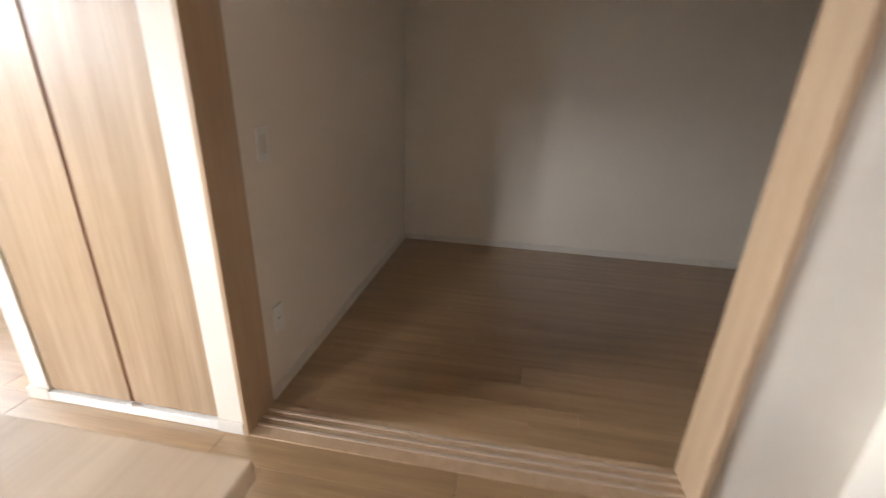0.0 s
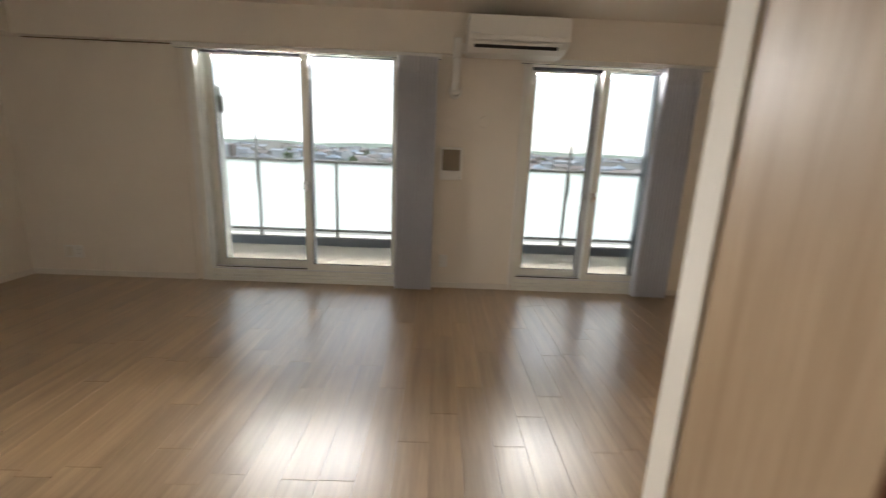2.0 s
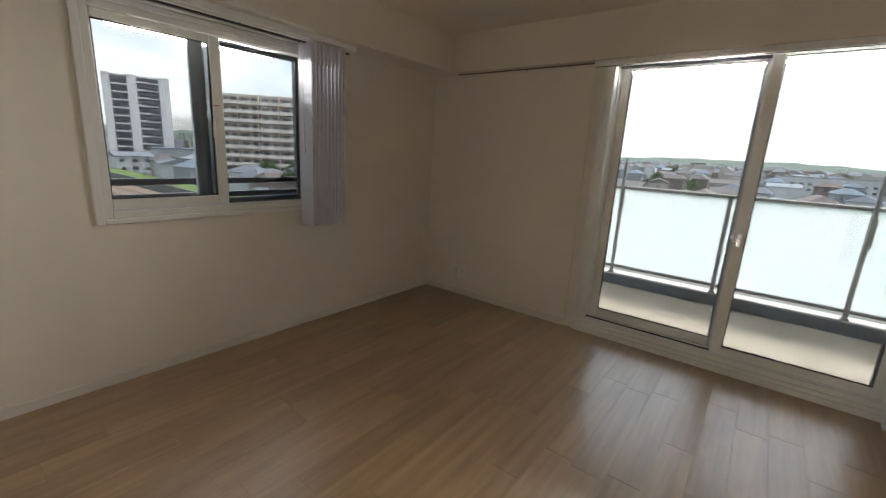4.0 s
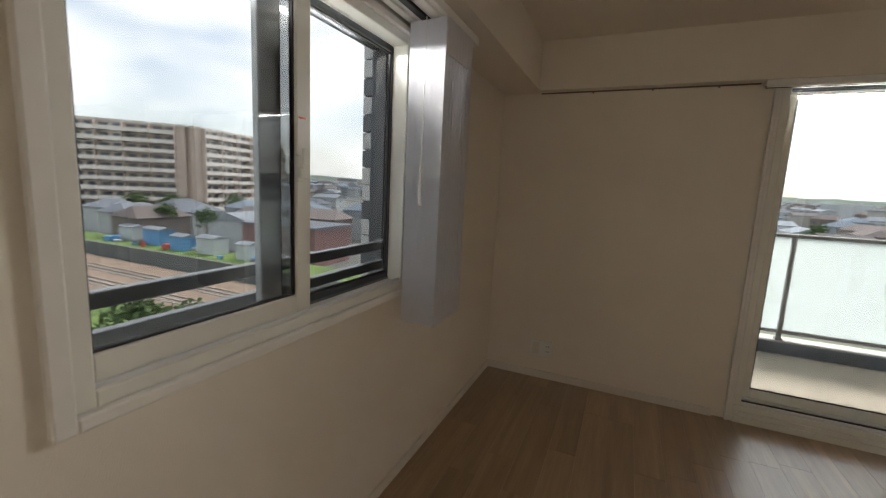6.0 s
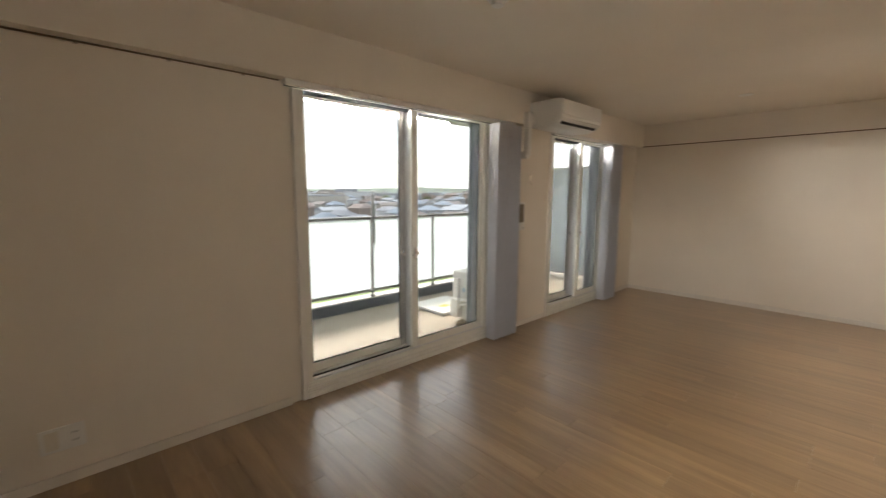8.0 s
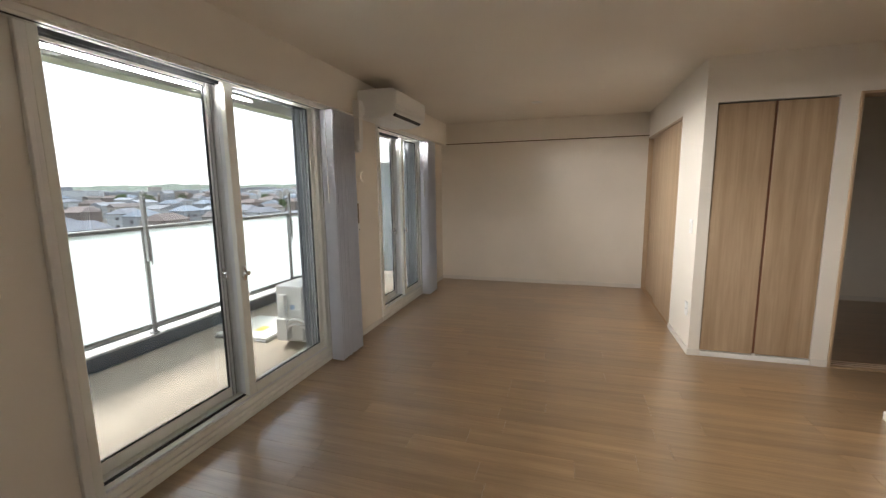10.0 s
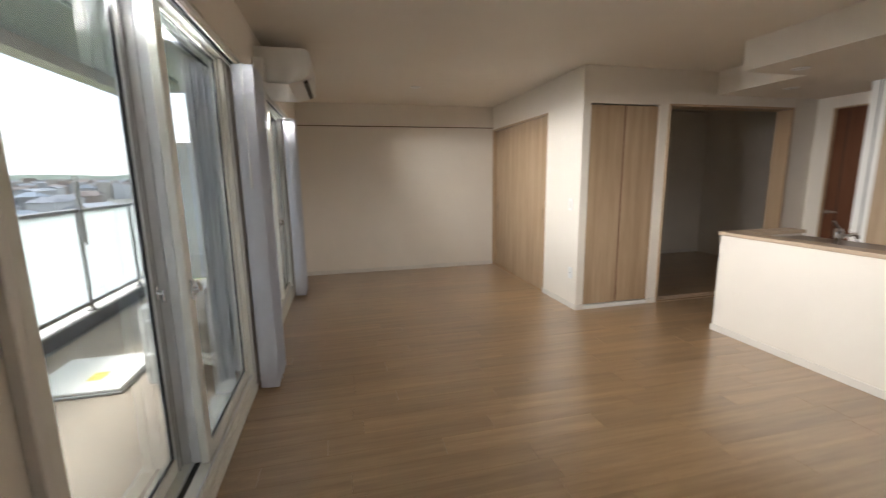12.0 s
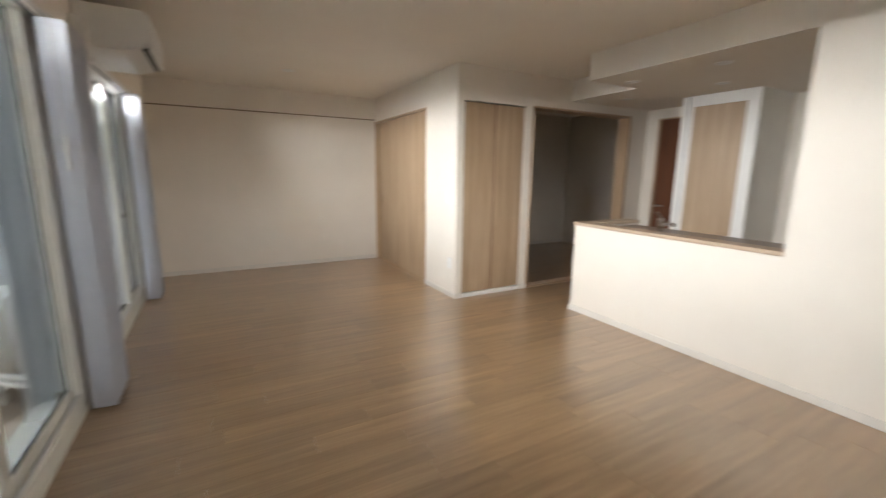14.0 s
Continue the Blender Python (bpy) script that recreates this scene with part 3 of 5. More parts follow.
# ---- pleated blinds ----
def blind(along, a0, a1, d_front, d_back, z0, z1, folds, label, first_low):
    """A blind drawn into a stack of upright pleats; d_front faces the room."""
    b = thing("pleated_blind", ((a0 + a1) / 2, (d_front + d_back) / 2, z0) if along == "x" else ((d_front + d_back) / 2, (a0 + a1) / 2, z0), label, "blind", "pleated blinds")
    rnd = random.Random(int(a0 * 100))
    def sheet(p, q, zb, zt, th):
        bm = bmesh.new()
        (pa, pd), (qa, qd) = p, q
        na, nd = -(qd - pd), (qa - pa)
        ln = math.hypot(na, nd)
        na, nd = na / ln * th / 2, nd / ln * th / 2
        rows = []
        n = 5
        for k in range(n + 1):
            f = k / n
            bow = 0.006 * math.sin(math.pi * f)
            ca, cd = pa + (qa - pa) * f + na / th * 2 * bow, pd + (qd - pd) * f + nd / th * 2 * bow
            rows.append([((ca + s * na), (cd + s * nd)) for s in (-1, 1)])
        vs = [[[bm.verts.new((a, d, z) if along == "x" else (d, a, z)) for z in (zb, zt)] for a, d in r] for r in rows]
        for k in range(n):
            A, B = vs[k], vs[k + 1]
            bm.faces.new((A[0][0], B[0][0], B[0][1], A[0][1]))
            bm.faces.new((A[1][0], A[1][1], B[1][1], B[1][0]))
            bm.faces.new((A[0][1], B[0][1], B[1][1], A[1][1]))
            bm.faces.new((A[0][0], A[1][0], B[1][0], B[0][0]))
        for e in (vs[0], vs[-1]):
            bm.faces.new((e[0][0], e[0][1], e[1][1], e[1][0]))
        bmesh.ops.recalc_face_normals(bm, faces=bm.faces[:])
        return bm
    step = (a1 - a0) / folds
    s = 1 if d_back > d_front else -1
    pts = []
    for i in range(folds + 1):
        pts.append((a0 + i * step, d_front + s * (0.022 * (i % 2) + rnd.uniform(0, 0.006))))
    for i in range(folds):
        part("pleat", sheet(pts[i], pts[i + 1], z0 + rnd.uniform(0, 0.006), z1 - 0.13, 0.0025), M_BLIND, b)
        part("header", sheet((pts[i][0], pts[i][1] - s * 0.004), (pts[i + 1][0], pts[i + 1][1] - s * 0.004), z1 - 0.132, z1, 0.004), M_BLINDTOP, b, "paler stiff header tape")
    for k, (aa, inner) in enumerate(((a0, 0.0), (a0 + 0.03, 0.03), (a1, 0.0))):
        part("end_fold", sheet((aa, d_front + s * (0.002 + inner)), (aa + (0.012 if k < 2 else -0.012), d_back), z0 + 0.002, z1 - 0.002, 0.0025), M_BLIND, b)
    # pull stick beside the first pleat
    mid = (d_front + d_back) / 2
    def pt(a, d, z):
        return (a, d, z) if along == "x" else (d, a, z)
    part("pull_cord", tube(pt(a0 - 0.012, mid, z1 - 0.55), pt(a0 - 0.012, mid, z1), 0.0025, 8), M_PLASTIC, b)
    part("pull_weight", tube(pt(a0 - 0.012, mid, z1 - 0.72), pt(a0 - 0.012, mid, z1 - 0.55), 0.008, 10, 0.006), M_PLASTIC, b, "white plastic cord weight")
    return b


def blind_rail(along, a0, a1, d0, d1, z0, z1, label):
    r = thing("blind_rail", ((a0 + a1) / 2, (d0 + d1) / 2, z0) if along == "x" else ((d0 + d1) / 2, (a0 + a1) / 2, z0), label, "curtain rail", "blind rails")
    def bx(p0, p1, e0, e1, q0, q1):
        return (p0, p1, e0, e1, q0, q1) if along == "x" else (e0, e1, p0, p1, q0, q1)
    part("cover", boxes(bx(a0, a1, d0, d1, z0 + 0.012, z1), bevel=0.003), M_PLASTIC, r)
    w = (d1 - d0) / 3
    for k in (0, 1, 2):
        e = d0 + w * (k + 0.2)
        part("lip", boxes(bx(a0 + 0.004, a1 - 0.004, e, e + w * 0.5, z0, z0 + 0.013), bevel=0.001), M_FRAME if k != 1 else M_GASKET, r)
    return r


blind_rail("x", 1.56, 3.83, -0.075, -0.013, 2.058, 2.099, "white blind rail under the beam")
blind_rail("x", 4.52, 6.16, -0.075, -0.013, 2.058, 2.099, "white blind rail under the beam")
blind_rail("y", -2.86, -1.15, 0.023, 0.20, 2.05, 2.099, "white blind rail under the side beam")
blind("x", 3.465, 3.80, -0.165, -0.045, 0.018, 2.057, 22, "grey pleated fabric blind stacked beside the balcony window", 0)
blind("x", 5.73, 6.03, -0.165, -0.045, 0.018, 2.057, 20, "grey pleated fabric blind stacked beside the second balcony window", 0)
blind("y", -1.545, -1.265, 0.215, 0.05, 0.815, 2.049, 18, "short grey pleated blind stacked beside the side window", 0)

# ---- air conditioner ----
def air_conditioner():
    x0, x1 = 4.025, 4.808
    ac = thing("air_conditioner", (4.44, -0.09, 2.07), "white wall-mounted air conditioner above the window", "air conditioner")
    prof = [(-0.086, 2.075), (-0.30, 2.070), (-0.395, 2.095), (-0.448, 2.14), (-0.452, 2.19), (-0.450, 2.296), (-0.438, 2.312), (-0.41, 2.318), (-0.086, 2.318)]
    def loft(pr, xa, xb, bev):
        bm = bmesh.new()
        ra = [bm.verts.new((xa, y, z)) for y, z in pr]
        rb = [bm.verts.new((xb, y, z)) for y, z in pr]
        n = len(pr)
        for i in range(n):
            bm.faces.new((ra[i], ra[(i + 1) % n], rb[(i + 1) % n], rb[i]))
        bm.faces.new(ra[::-1])
        bm.faces.new(rb)
        bmesh.ops.recalc_face_normals(bm, faces=bm.faces[:])
        if bev:
            bmesh.ops.bevel(bm, geom=[e for e in bm.edges if abs(e.verts[0].co.x - e.verts[1].co.x) < 1e-6], offset=bev, segments=2, affect="EDGES")
        return bm
    body = part("body", loft(prof, x0, x1, 0.008), M_PLASTIC, ac)
    part("front_panel", boxes((x0 + 0.012, x1 - 0.012, -0.459, -0.451, 2.165, 2.30), bevel=0.003), M_PLASTIC, ac)
    m = Matrix.Translation((0, -0.425, 2.108)) @ Matrix.Rotation(radians(-42), 4, "X")
    sl = boxes((x0 + 0.05, x1 - 0.09, -0.006, 0.024, -0.012, 0.003))
    sl.transform(m)
    part("outlet_slot", sl, M_BLACK, ac, "dark air outlet")
    fl = boxes((x0 + 0.03, x1 - 0.07, -0.036, -0.010, -0.020, -0.012), bevel=0.002)
    fl.transform(m)
    part("flap", fl, M_PLASTIC, ac)
    part("mark", boxes((x0 + 0.02, x0 + 0.09, -0.4602, -0.459, 2.172, 2.180)), M_STILE, ac)
    d = thing("pipe_cover", (3.96, -0.05, 1.8), "white plastic duct for the air conditioner's pipes", "pipe cover")
    part("duct", boxes((3.925, 3.995, -0.155, -0.087, 2.06, 2.215), (3.995, 4.025, -0.155, -0.087, 2.10, 2.175), bevel=0.006), M_PLASTIC, d)
    part("lower_duct", boxes((3.93, 3.99, -0.150, -0.088, 1.86, 2.06), bevel=0.006), M_PLASTIC, d)
    el = tube((3.96, -0.119, 1.865), (3.96, -0.119, 1.80), 0.034, 16)
    add_tube(el, (3.96, -0.13, 1.805), (3.96, -0.004, 1.805), 0.036, 20)
    part("elbow", el, M_PLASTIC, d)
    part("flange", tube((3.96, -0.016, 1.805), (3.96, 0.0, 1.805), 0.058, 24), M_PLASTIC, d)


air_conditioner()

# ---- wall fittings ----
def plate(kind, label, cx, cz, w, h, wall, at, sign, details):
    """A flat fitting on a wall. wall 'x' or 'y': the wall's fixed axis; sign: the way it faces."""
    t = thing(kind, (at, cx, cz) if wall == "x" else (cx, at, cz), label, kind.replace("_", " "))
    def bx(u0, u1, q0, q1, e0, e1):
        lo, hi = sorted((at + sign * e0, at + sign * e1))
        return (lo, hi, u0, u1, q0, q1) if wall == "x" else (u0, u1, lo, hi, q0, q1)
    part("plate", boxes(bx(cx - w / 2, cx + w / 2, cz - h / 2, cz + h / 2, 0, 0.009), bevel=0.002), M_PLASTIC, t)
    for nm, u, q, dw, dh, mt in details:
        part(nm, boxes(bx(cx + u - dw / 2, cx + u + dw / 2, cz + q - dh / 2, cz + q + dh / 2, 0.009, 0.0105)), mt, t)
    return t


HOLES = [("slot", u + o, q, 0.003, 0.008, M_BLACK) for u in (-0.02,) for q in (-0.018, 0.018) for o in (-0.007, 0.007)]
plate("outlet", "white double wall socket plate near the floor", 0.42, 0.233, 0.165, 0.12, "y", 0.0, -1, [("slot", 0.045 + o, q, 0.004, 0.009, M_BLACK) for q in (-0.02, 0.02) for o in (-0.008, 0.008)] + [("cover", -0.04, 0, 0.05, 0.09, M_IVORY)])
plate("outlet", "white wall socket plate near the blind", 3.915, 0.27, 0.075, 0.12, "y", 0.0, -1, HOLES)
plate("outlet", "white wall socket with four slots on the kitchen wall", 0.81, 0.243, 0.115, 0.118, "y", YK, 1, [("slot", 0.022 + o, q, 0.004, 0.009, M_BLACK) for q in (0.0, 0.03) for o in (-0.01, 0.01)])
plate("control_panel", "plain white wall panel on the kitchen wall", 0.81, 1.332, 0.135, 0.115, "y", YK, 1, [("lower_edge", 0, -0.05, 0.13, 0.006, M_IVORY)])
plate("light_switch", "white light switch beside the closet", 4.555, 1.09, 0.07, 0.12, "y", YS, 1, [("rocker", 0, 0, 0.03, 0.07, M_IVORY)])
plate("outlet", "white wall socket below the switch", 4.515, 0.375, 0.07, 0.12, "y", YS, 1, [("slot", o, 0, 0.004, 0.009, M_BLACK) for o in (-0.007, 0.007)])
plate("light_switch", "white light switch in the back room", 4.72, 1.06, 0.07, 0.12, "y", -3.915, -1, [("rocker", 0, 0, 0.03, 0.07, M_IVORY)])
plate("outlet", "white wall socket in the back room", 4.69, 0.35, 0.07, 0.12, "y", -3.915, -1, [("slot", o, 0, 0.004, 0.009, M_BLACK) for o in (-0.007, 0.007)])


def wall_vent():
    v = thing("wall_vent", (3.95, -0.02, 1.05), "white wall ventilator with a brown filter grille", "ventilator")
    part("housing", boxes((3.850, 4.050, -0.05, 0.0, 1.045, 1.335), bevel=0.008, segments=2), M_PLASTIC, v)
    part("filter", boxes((3.870, 4.030, -0.0535, -0.05, 1.128, 1.314), bevel=0.001), M_FILTER, v, "brown mesh filter")
    for x in (3.922, 3.978):
        part("rib", boxes((x - 0.003, x + 0.003, -0.0555, -0.0535, 1.128, 1.314)), M_FILTER, v)
    part("knob", boxes((4.024, 4.032, -0.052, -0.05, 1.066, 1.074)), M_BLACK, v)


wall_vent()
for cx, cz in ((3.96, 1.553), (4.235, 1.565), (6.33, 1.74)):
    cap = tagged(new("round_cap", mesh_of("round_cap", tube((cx, -0.012, cz), (cx, 0.0, cz), 0.05, 28, 0.052), M_WALL)), "round papered cover cap on the wall", "wall cap", "cover caps")


def downlight(x, y, z, label):
    d = thing("downlight", (x, y, z), label, "downlight", "downlights")
    bm = bmesh.new()
    n = 24
    rings = [[bm.verts.new((x + r * math.cos(2 * math.pi * i / n), y + r * math.sin(2 * math.pi * i / n), zz)) for i in range(n)]
             for r, zz in ((0.060, z), (0.058, z - 0.006), (0.046, z - 0.006), (0.040, z - 0.001))]
    for a, b in zip(rings, rings[1:]):
        for i in range(n):
            bm.faces.new((a[i], a[(i + 1) % n], b[(i + 1) % n], b[i]))
    bmesh.ops.recalc_face_normals(bm, faces=bm.faces[:])
    part("rim", bm, M_PLASTIC, d)
    part("reflector", tube((x, y, z - 0.0022), (x, y, z - 0.0005), 0.041, 24), M_LAMP, d)


downlight(5.66, -1.535, ZC, "small round unlit downlight in the ceiling")
for x, y in ((2.57, -4.18), (3.36, -4.18), (2.96, -4.91), (3.97, -4.905)):
    downlight(x, y, 2.19, "small round downlight in the kitchen's lowered ceiling")
for x, y in ((2.255, -1.13), (1.88, -3.0)):
    s = thing("ceiling_socket", (x, y, ZC), "round white ceiling fitting", "ceiling fitting", "ceiling fittings")
    part("base", tube((x, y, ZC - 0.012), (x, y, ZC), 0.055, 28, 0.058), M_PLASTIC, s)
    part("body", tube((x, y, ZC - 0.04), (x, y, ZC - 0.012), 0.032, 24, 0.036), M_PLASTIC, s)

# ---- kitchen ----
cap_top = thing("counter_top", (2.7, -3.88, 0.86), "pale wood-grain cap on the kitchen counter wall", "counter")
part("long_board", boxes((1.871, 3.597, -3.957, -3.803, 0.86, 0.89), bevel=0.003), M_CAP, cap_top)
part("return_board", boxes((3.443, 3.597, -4.592, -3.957, 0.86, 0.89), bevel=0.003), M_CAP, cap_top)
base = thing("kitchen_unit", (2.5, -4.26, 0), "low kitchen unit with a brown worktop behind the counter wall", "kitchen unit")
part("cabinet", boxes((1.401, 3.459, -4.53, -3.941, 0.0, 0.80)), M_TRIM, base)
part("worktop", boxes((1.401, 3.459, -4.565, -3.941, 0.80, 0.84), bevel=0.003), M_WORKTOP, base, "brown worktop")
tap = thing("kitchen_tap", (2.90, -4.12, 0.84), "chrome single-lever kitchen tap on the worktop", "tap")
part("base_ring", tube((2.90, -4.12, 0.84), (2.90, -4.12, 0.848), 0.032, 24), M_CHROME, tap)
part("body", tube((2.90, -4.12, 0.848), (2.90, -4.12, 0.965), 0.023, 24, 0.027), M_CHROME, tap)
tb = bmesh.new()
pp = [(2.90, -4.135, 0.905), (2.90, -4.20, 0.925), (2.90, -4.27, 0.935), (2.90, -4.305, 0.925), (2.90, -4.315, 0.90)]
for a, b in zip(pp, pp[1:]):
    add_tube(tb, a, b, 0.013, 12)
part("spout", tb, M_CHROME, tap)
lv = tube((2.90, -4.12, 0.965), (2.90, -4.12, 0.985), 0.026, 24, 0.020)
add_tube(lv, (2.90, -4.118, 0.978), (2.915, -4.075, 1.035), 0.011, 12, 0.008)
part("lever", lv, M_CHROME, tap)
pantry = thing("pantry_cupboard", (3.24, -5.5, 0), "white full-height pantry cupboard with an ash-grain door", "cupboard")
part("body", boxes((2.83, 3.593, -5.999, -5.352, 0, 2.189)), M_TRIM, pantry)
part("door", boxes((2.945, 3.46, -5.362, -5.342, 0.05, 2.075), bevel=0.003), M_DOOR, pantry)
part("groove", boxes((3.515, 3.525, -5.3525, -5.351, 0.0, 2.189)), M_GASKET, pantry)

# ---- balcony ----
ZF = -0.06
structure("balcony_floor", boxes((-0.2, 7.4, 0.2, 1.84, -0.30, ZF)), M_BALFLOOR, "beige vinyl balcony floor", "balcony floor")
structure("balcony_gutter", boxes((-0.2, 7.4, 1.84, 1.93, -0.30, ZF - 0.02), (-0.2, 7.4, 1.93, 1.94, ZF - 0.02, 0.035)), M_GUTTER, "dark grey gutter along the balcony edge", "gutter")
structure("balcony_kerb", boxes((-0.2, 7.4, 1.94, 2.14, -0.30, 0.05), bevel=0.006), M_CONCRETE, "pale concrete kerb under the railing", "kerb")
structure("balcony_ceiling", boxes((-0.4, 7.6, 0.2, 1.95, 2.62, 2.85)), M_SOFFIT, "blue-grey underside of the balcony above", "ceiling")
structure("balcony_beam", boxes((-0.4, 7.6, 1.95, 2.15, 2.49, 2.85), bevel=0.006), M_CONCRETE, "cream edge beam of the balcony above", "beam")
structure("facade", boxes((-0.2, 7.6, 0.2001, 0.24, 2.12, 2.62), (-0.2, 1.66, 0.2001, 0.24, ZF, 2.12), (3.56, 4.56, 0.2001, 0.24, ZF, 2.12), (5.89, 7.6, 0.2001, 0.24, ZF, 2.12)), M_CONCRETE, "pale outer wall of the balcony", "wall")

railing = thing("balcony_railing", (3.5, 2.0, 0.05), "aluminium balcony railing with frosted glass panels", "railing")
posts = [0.28 + 1.075 * k for k in range(7)]
part("top_rail", boxes((-0.2, 7.4, 1.965, 2.035, 1.085, 1.12), bevel=0.006), M_ALU, railing)
part("bottom_rail", boxes((-0.2, 7.4, 1.985, 2.02, 0.115, 0.15), bevel=0.004), M_ALU, railing)
for px in posts:
    p = part("post", boxes((px - 0.02, px + 0.02, 1.975, 2.0, 0.05, 1.085), bevel=0.003), M_ALU, railing)
    part("foot", boxes((px - 0.032, px + 0.032, 1.955, 2.03, 0.05, 0.075), bevel=0.006), M_ALU, p)
for a, b in zip([-0.2] + posts, posts + [7.4]):
    part("panel", boxes((a + 0.006, b - 0.006, 2.003, 2.011, 0.15, 1.085)), M_FROST, railing, "frosted pale green glass")
for px in (posts[1], posts[3], posts[5]):
    h = thing("laundry_bracket", (px, 1.95, 0.8), "hinged grey metal laundry-pole bracket on a railing post", "laundry bracket", "laundry brackets")
    part("arm", boxes((px - 0.016, px + 0.016, 1.935, 1.974, 0.78, 1.40), bevel=0.004), M_ALU, h)
    rg = bmesh.new()
    for k in range(12):
        a0, a1 = math.pi * k / 12 * 2, math.pi * (k + 1) / 12 * 2
        add_tube(rg, (px, 1.955 + 0.026 * math.cos(a0), 1.425 + 0.026 * math.sin(a0)), (px, 1.955 + 0.026 * math.cos(a1), 1.425 + 0.026 * math.sin(a1)), 0.006, 8)
    part("ring", rg, M_ALU, h)
    part("pin", boxes((px + 0.018, px + 0.03, 1.94, 1.96, 0.74, 1.02), bevel=0.002), M_ALU, h)

for nm, x, lab in (("balcony_partition", 1.36, "white balcony partition panel"), ("balcony_partition", 7.2, "grey-blue balcony partition panel at the far end")):
    y1 = 1.02 if x < 2 else 1.9
    pn = thing(nm, (x, 0.6, ZF), lab, "partition", "partitions")
    part("panel", boxes((x - 0.012, x + 0.012, 0.26, y1, 0.0, 1.86)), M_PARTITION if x > 2 else M_PLASTIC, pn)
    part("frame", boxes((x - 0.025, x + 0.025, 0.24, 0.275, ZF, 1.9), (x - 0.025, x + 0.025, y1, y1 + 0.035, ZF, 1.9), (x - 0.025, x + 0.025, 0.275, y1, 1.86, 1.9), bevel=0.003), M_PLASTIC, pn)
    part("bracket", boxes((x + 0.025, x + 0.06, y1 - 0.02, y1 + 0.02, 1.62, 1.80), bevel=0.004), M_ALU, pn)


def outdoor_unit():
    u = thing("outdoor_unit", (4.15, 0.62, ZF), "white air-conditioner outdoor unit standing on the balcony", "outdoor unit")
    x0, x1, y0, y1, z0, z1 = 3.80, 4.58, 0.48, 0.76, 0.0, 0.54
    part("casing", boxes((x0, x1, y0, y1, z0, z1), bevel=0.012, segments=2), M_PLASTIC, u)
    for x in (x0 + 0.12, x1 - 0.16):
        part("foot", boxes((x, x + 0.06, y0 - 0.02, y1 + 0.02, ZF, z0 - 0.0), bevel=0.004), M_IVORY, u)
    part("pipe_cover", boxes((x0 - 0.042, x0 + 0.004, 0.635, 0.705, 0.22, 0.46), (x0 - 0.080, x0 + 0.002, 0.60, 0.715, 0.02, 0.235), bevel=0.010, segments=2), M_PLASTIC, u)
    part("badge", boxes((x0 - 0.0012, x0, 0.555, 0.605, 0.31, 0.355)), material("blue_print", (0.25, 0.42, 0.62), 0.5), u)
    for k, z in enumerate((0.17, 0.22)):
        hs = bmesh.new()
        pts = [(x0 - 0.05, 0.61, z - 0.06), (x0 - 0.055, 0.57, z), (x0 - 0.06, 0.50, z + 0.02), (x0 - 0.06, 0.42, z), (x0 - 0.055, 0.33, z - 0.05), (x0 - 0.05, 0.24, z - 0.06)]
        for a, b in zip(pts, pts[1:]):
            add_tube(hs, a, b, 0.016, 12)
            bmesh.ops.create_uvsphere(hs, u_segments=10, v_segments=6, radius=0.0165, matrix=Matrix.Translation(b))
        part("hose", hs, M_PLASTIC, u)
    gr = boxes(*[(x0 + 0.06 + 0.0, x0 + 0.52, y1 + 0.001, y1 + 0.008, 0.06 + 0.03 * k, 0.068 + 0.03 * k) for k in range(15)])
    part("grille", gr, M_ALU, u)


outdoor_unit()
hatch = thing("evacuation_hatch", (4.12, 1.23, ZF), "white evacuation hatch cover with a yellow mark on the balcony floor", "hatch")
part("rim", boxes((3.80, 4.46, 0.92, 1.56, ZF, ZF + 0.02), bevel=0.004), M_ALU, hatch)
part("lid", boxes((3.81, 4.45, 0.93, 1.55, ZF + 0.02, ZF + 0.045), bevel=0.006), M_PLASTIC, hatch, "white lid")
part("mark", boxes((3.98, 4.12, 1.12, 1.22, ZF + 0.045, ZF + 0.0465)), material("yellow_print", (0.75, 0.62, 0.12), 0.6), hatch, "yellow printed mark")

# ---- outside: near ----
M_TILEW = material("white_facade_tile", (0.50, 0.50, 0.50), 0.3, vary=0.05, scale=10, per_object=0.06)
M_TILED = material("dark_facade_tile", (0.085, 0.09, 0.10), 0.3, vary=0.08, scale=10, per_object=0.15)
M_GRASS = material("weeds", (0.10, 0.16, 0.035), 0.9, vary=0.5, scale=0.7, bump=1.0, bump_scale=8)
M_EARTH = material("town_ground", (0.12, 0.125, 0.115), 0.95, vary=0.35, scale=0.03)
M_BALLAST = material("railway_ballast", (0.20, 0.145, 0.11), 0.95, vary=0.35, scale=3, bump=1.0, bump_scale=12)
M_RETAIN = material("retaining_wall_concrete", (0.11, 0.12, 0.115), 0.9, vary=0.3, scale=0.8)
M_STEEL = material("worn_rail_steel", (0.33, 0.27, 0.23), 0.4, 0.7)
M_SLEEPER = material("concrete_sleeper", (0.36, 0.33, 0.30), 0.9, vary=0.2, scale=2, per_object=0.15)
# aerial haze put into the house and roof colours: red lowered, blue raised
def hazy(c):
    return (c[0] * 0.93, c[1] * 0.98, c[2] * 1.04)


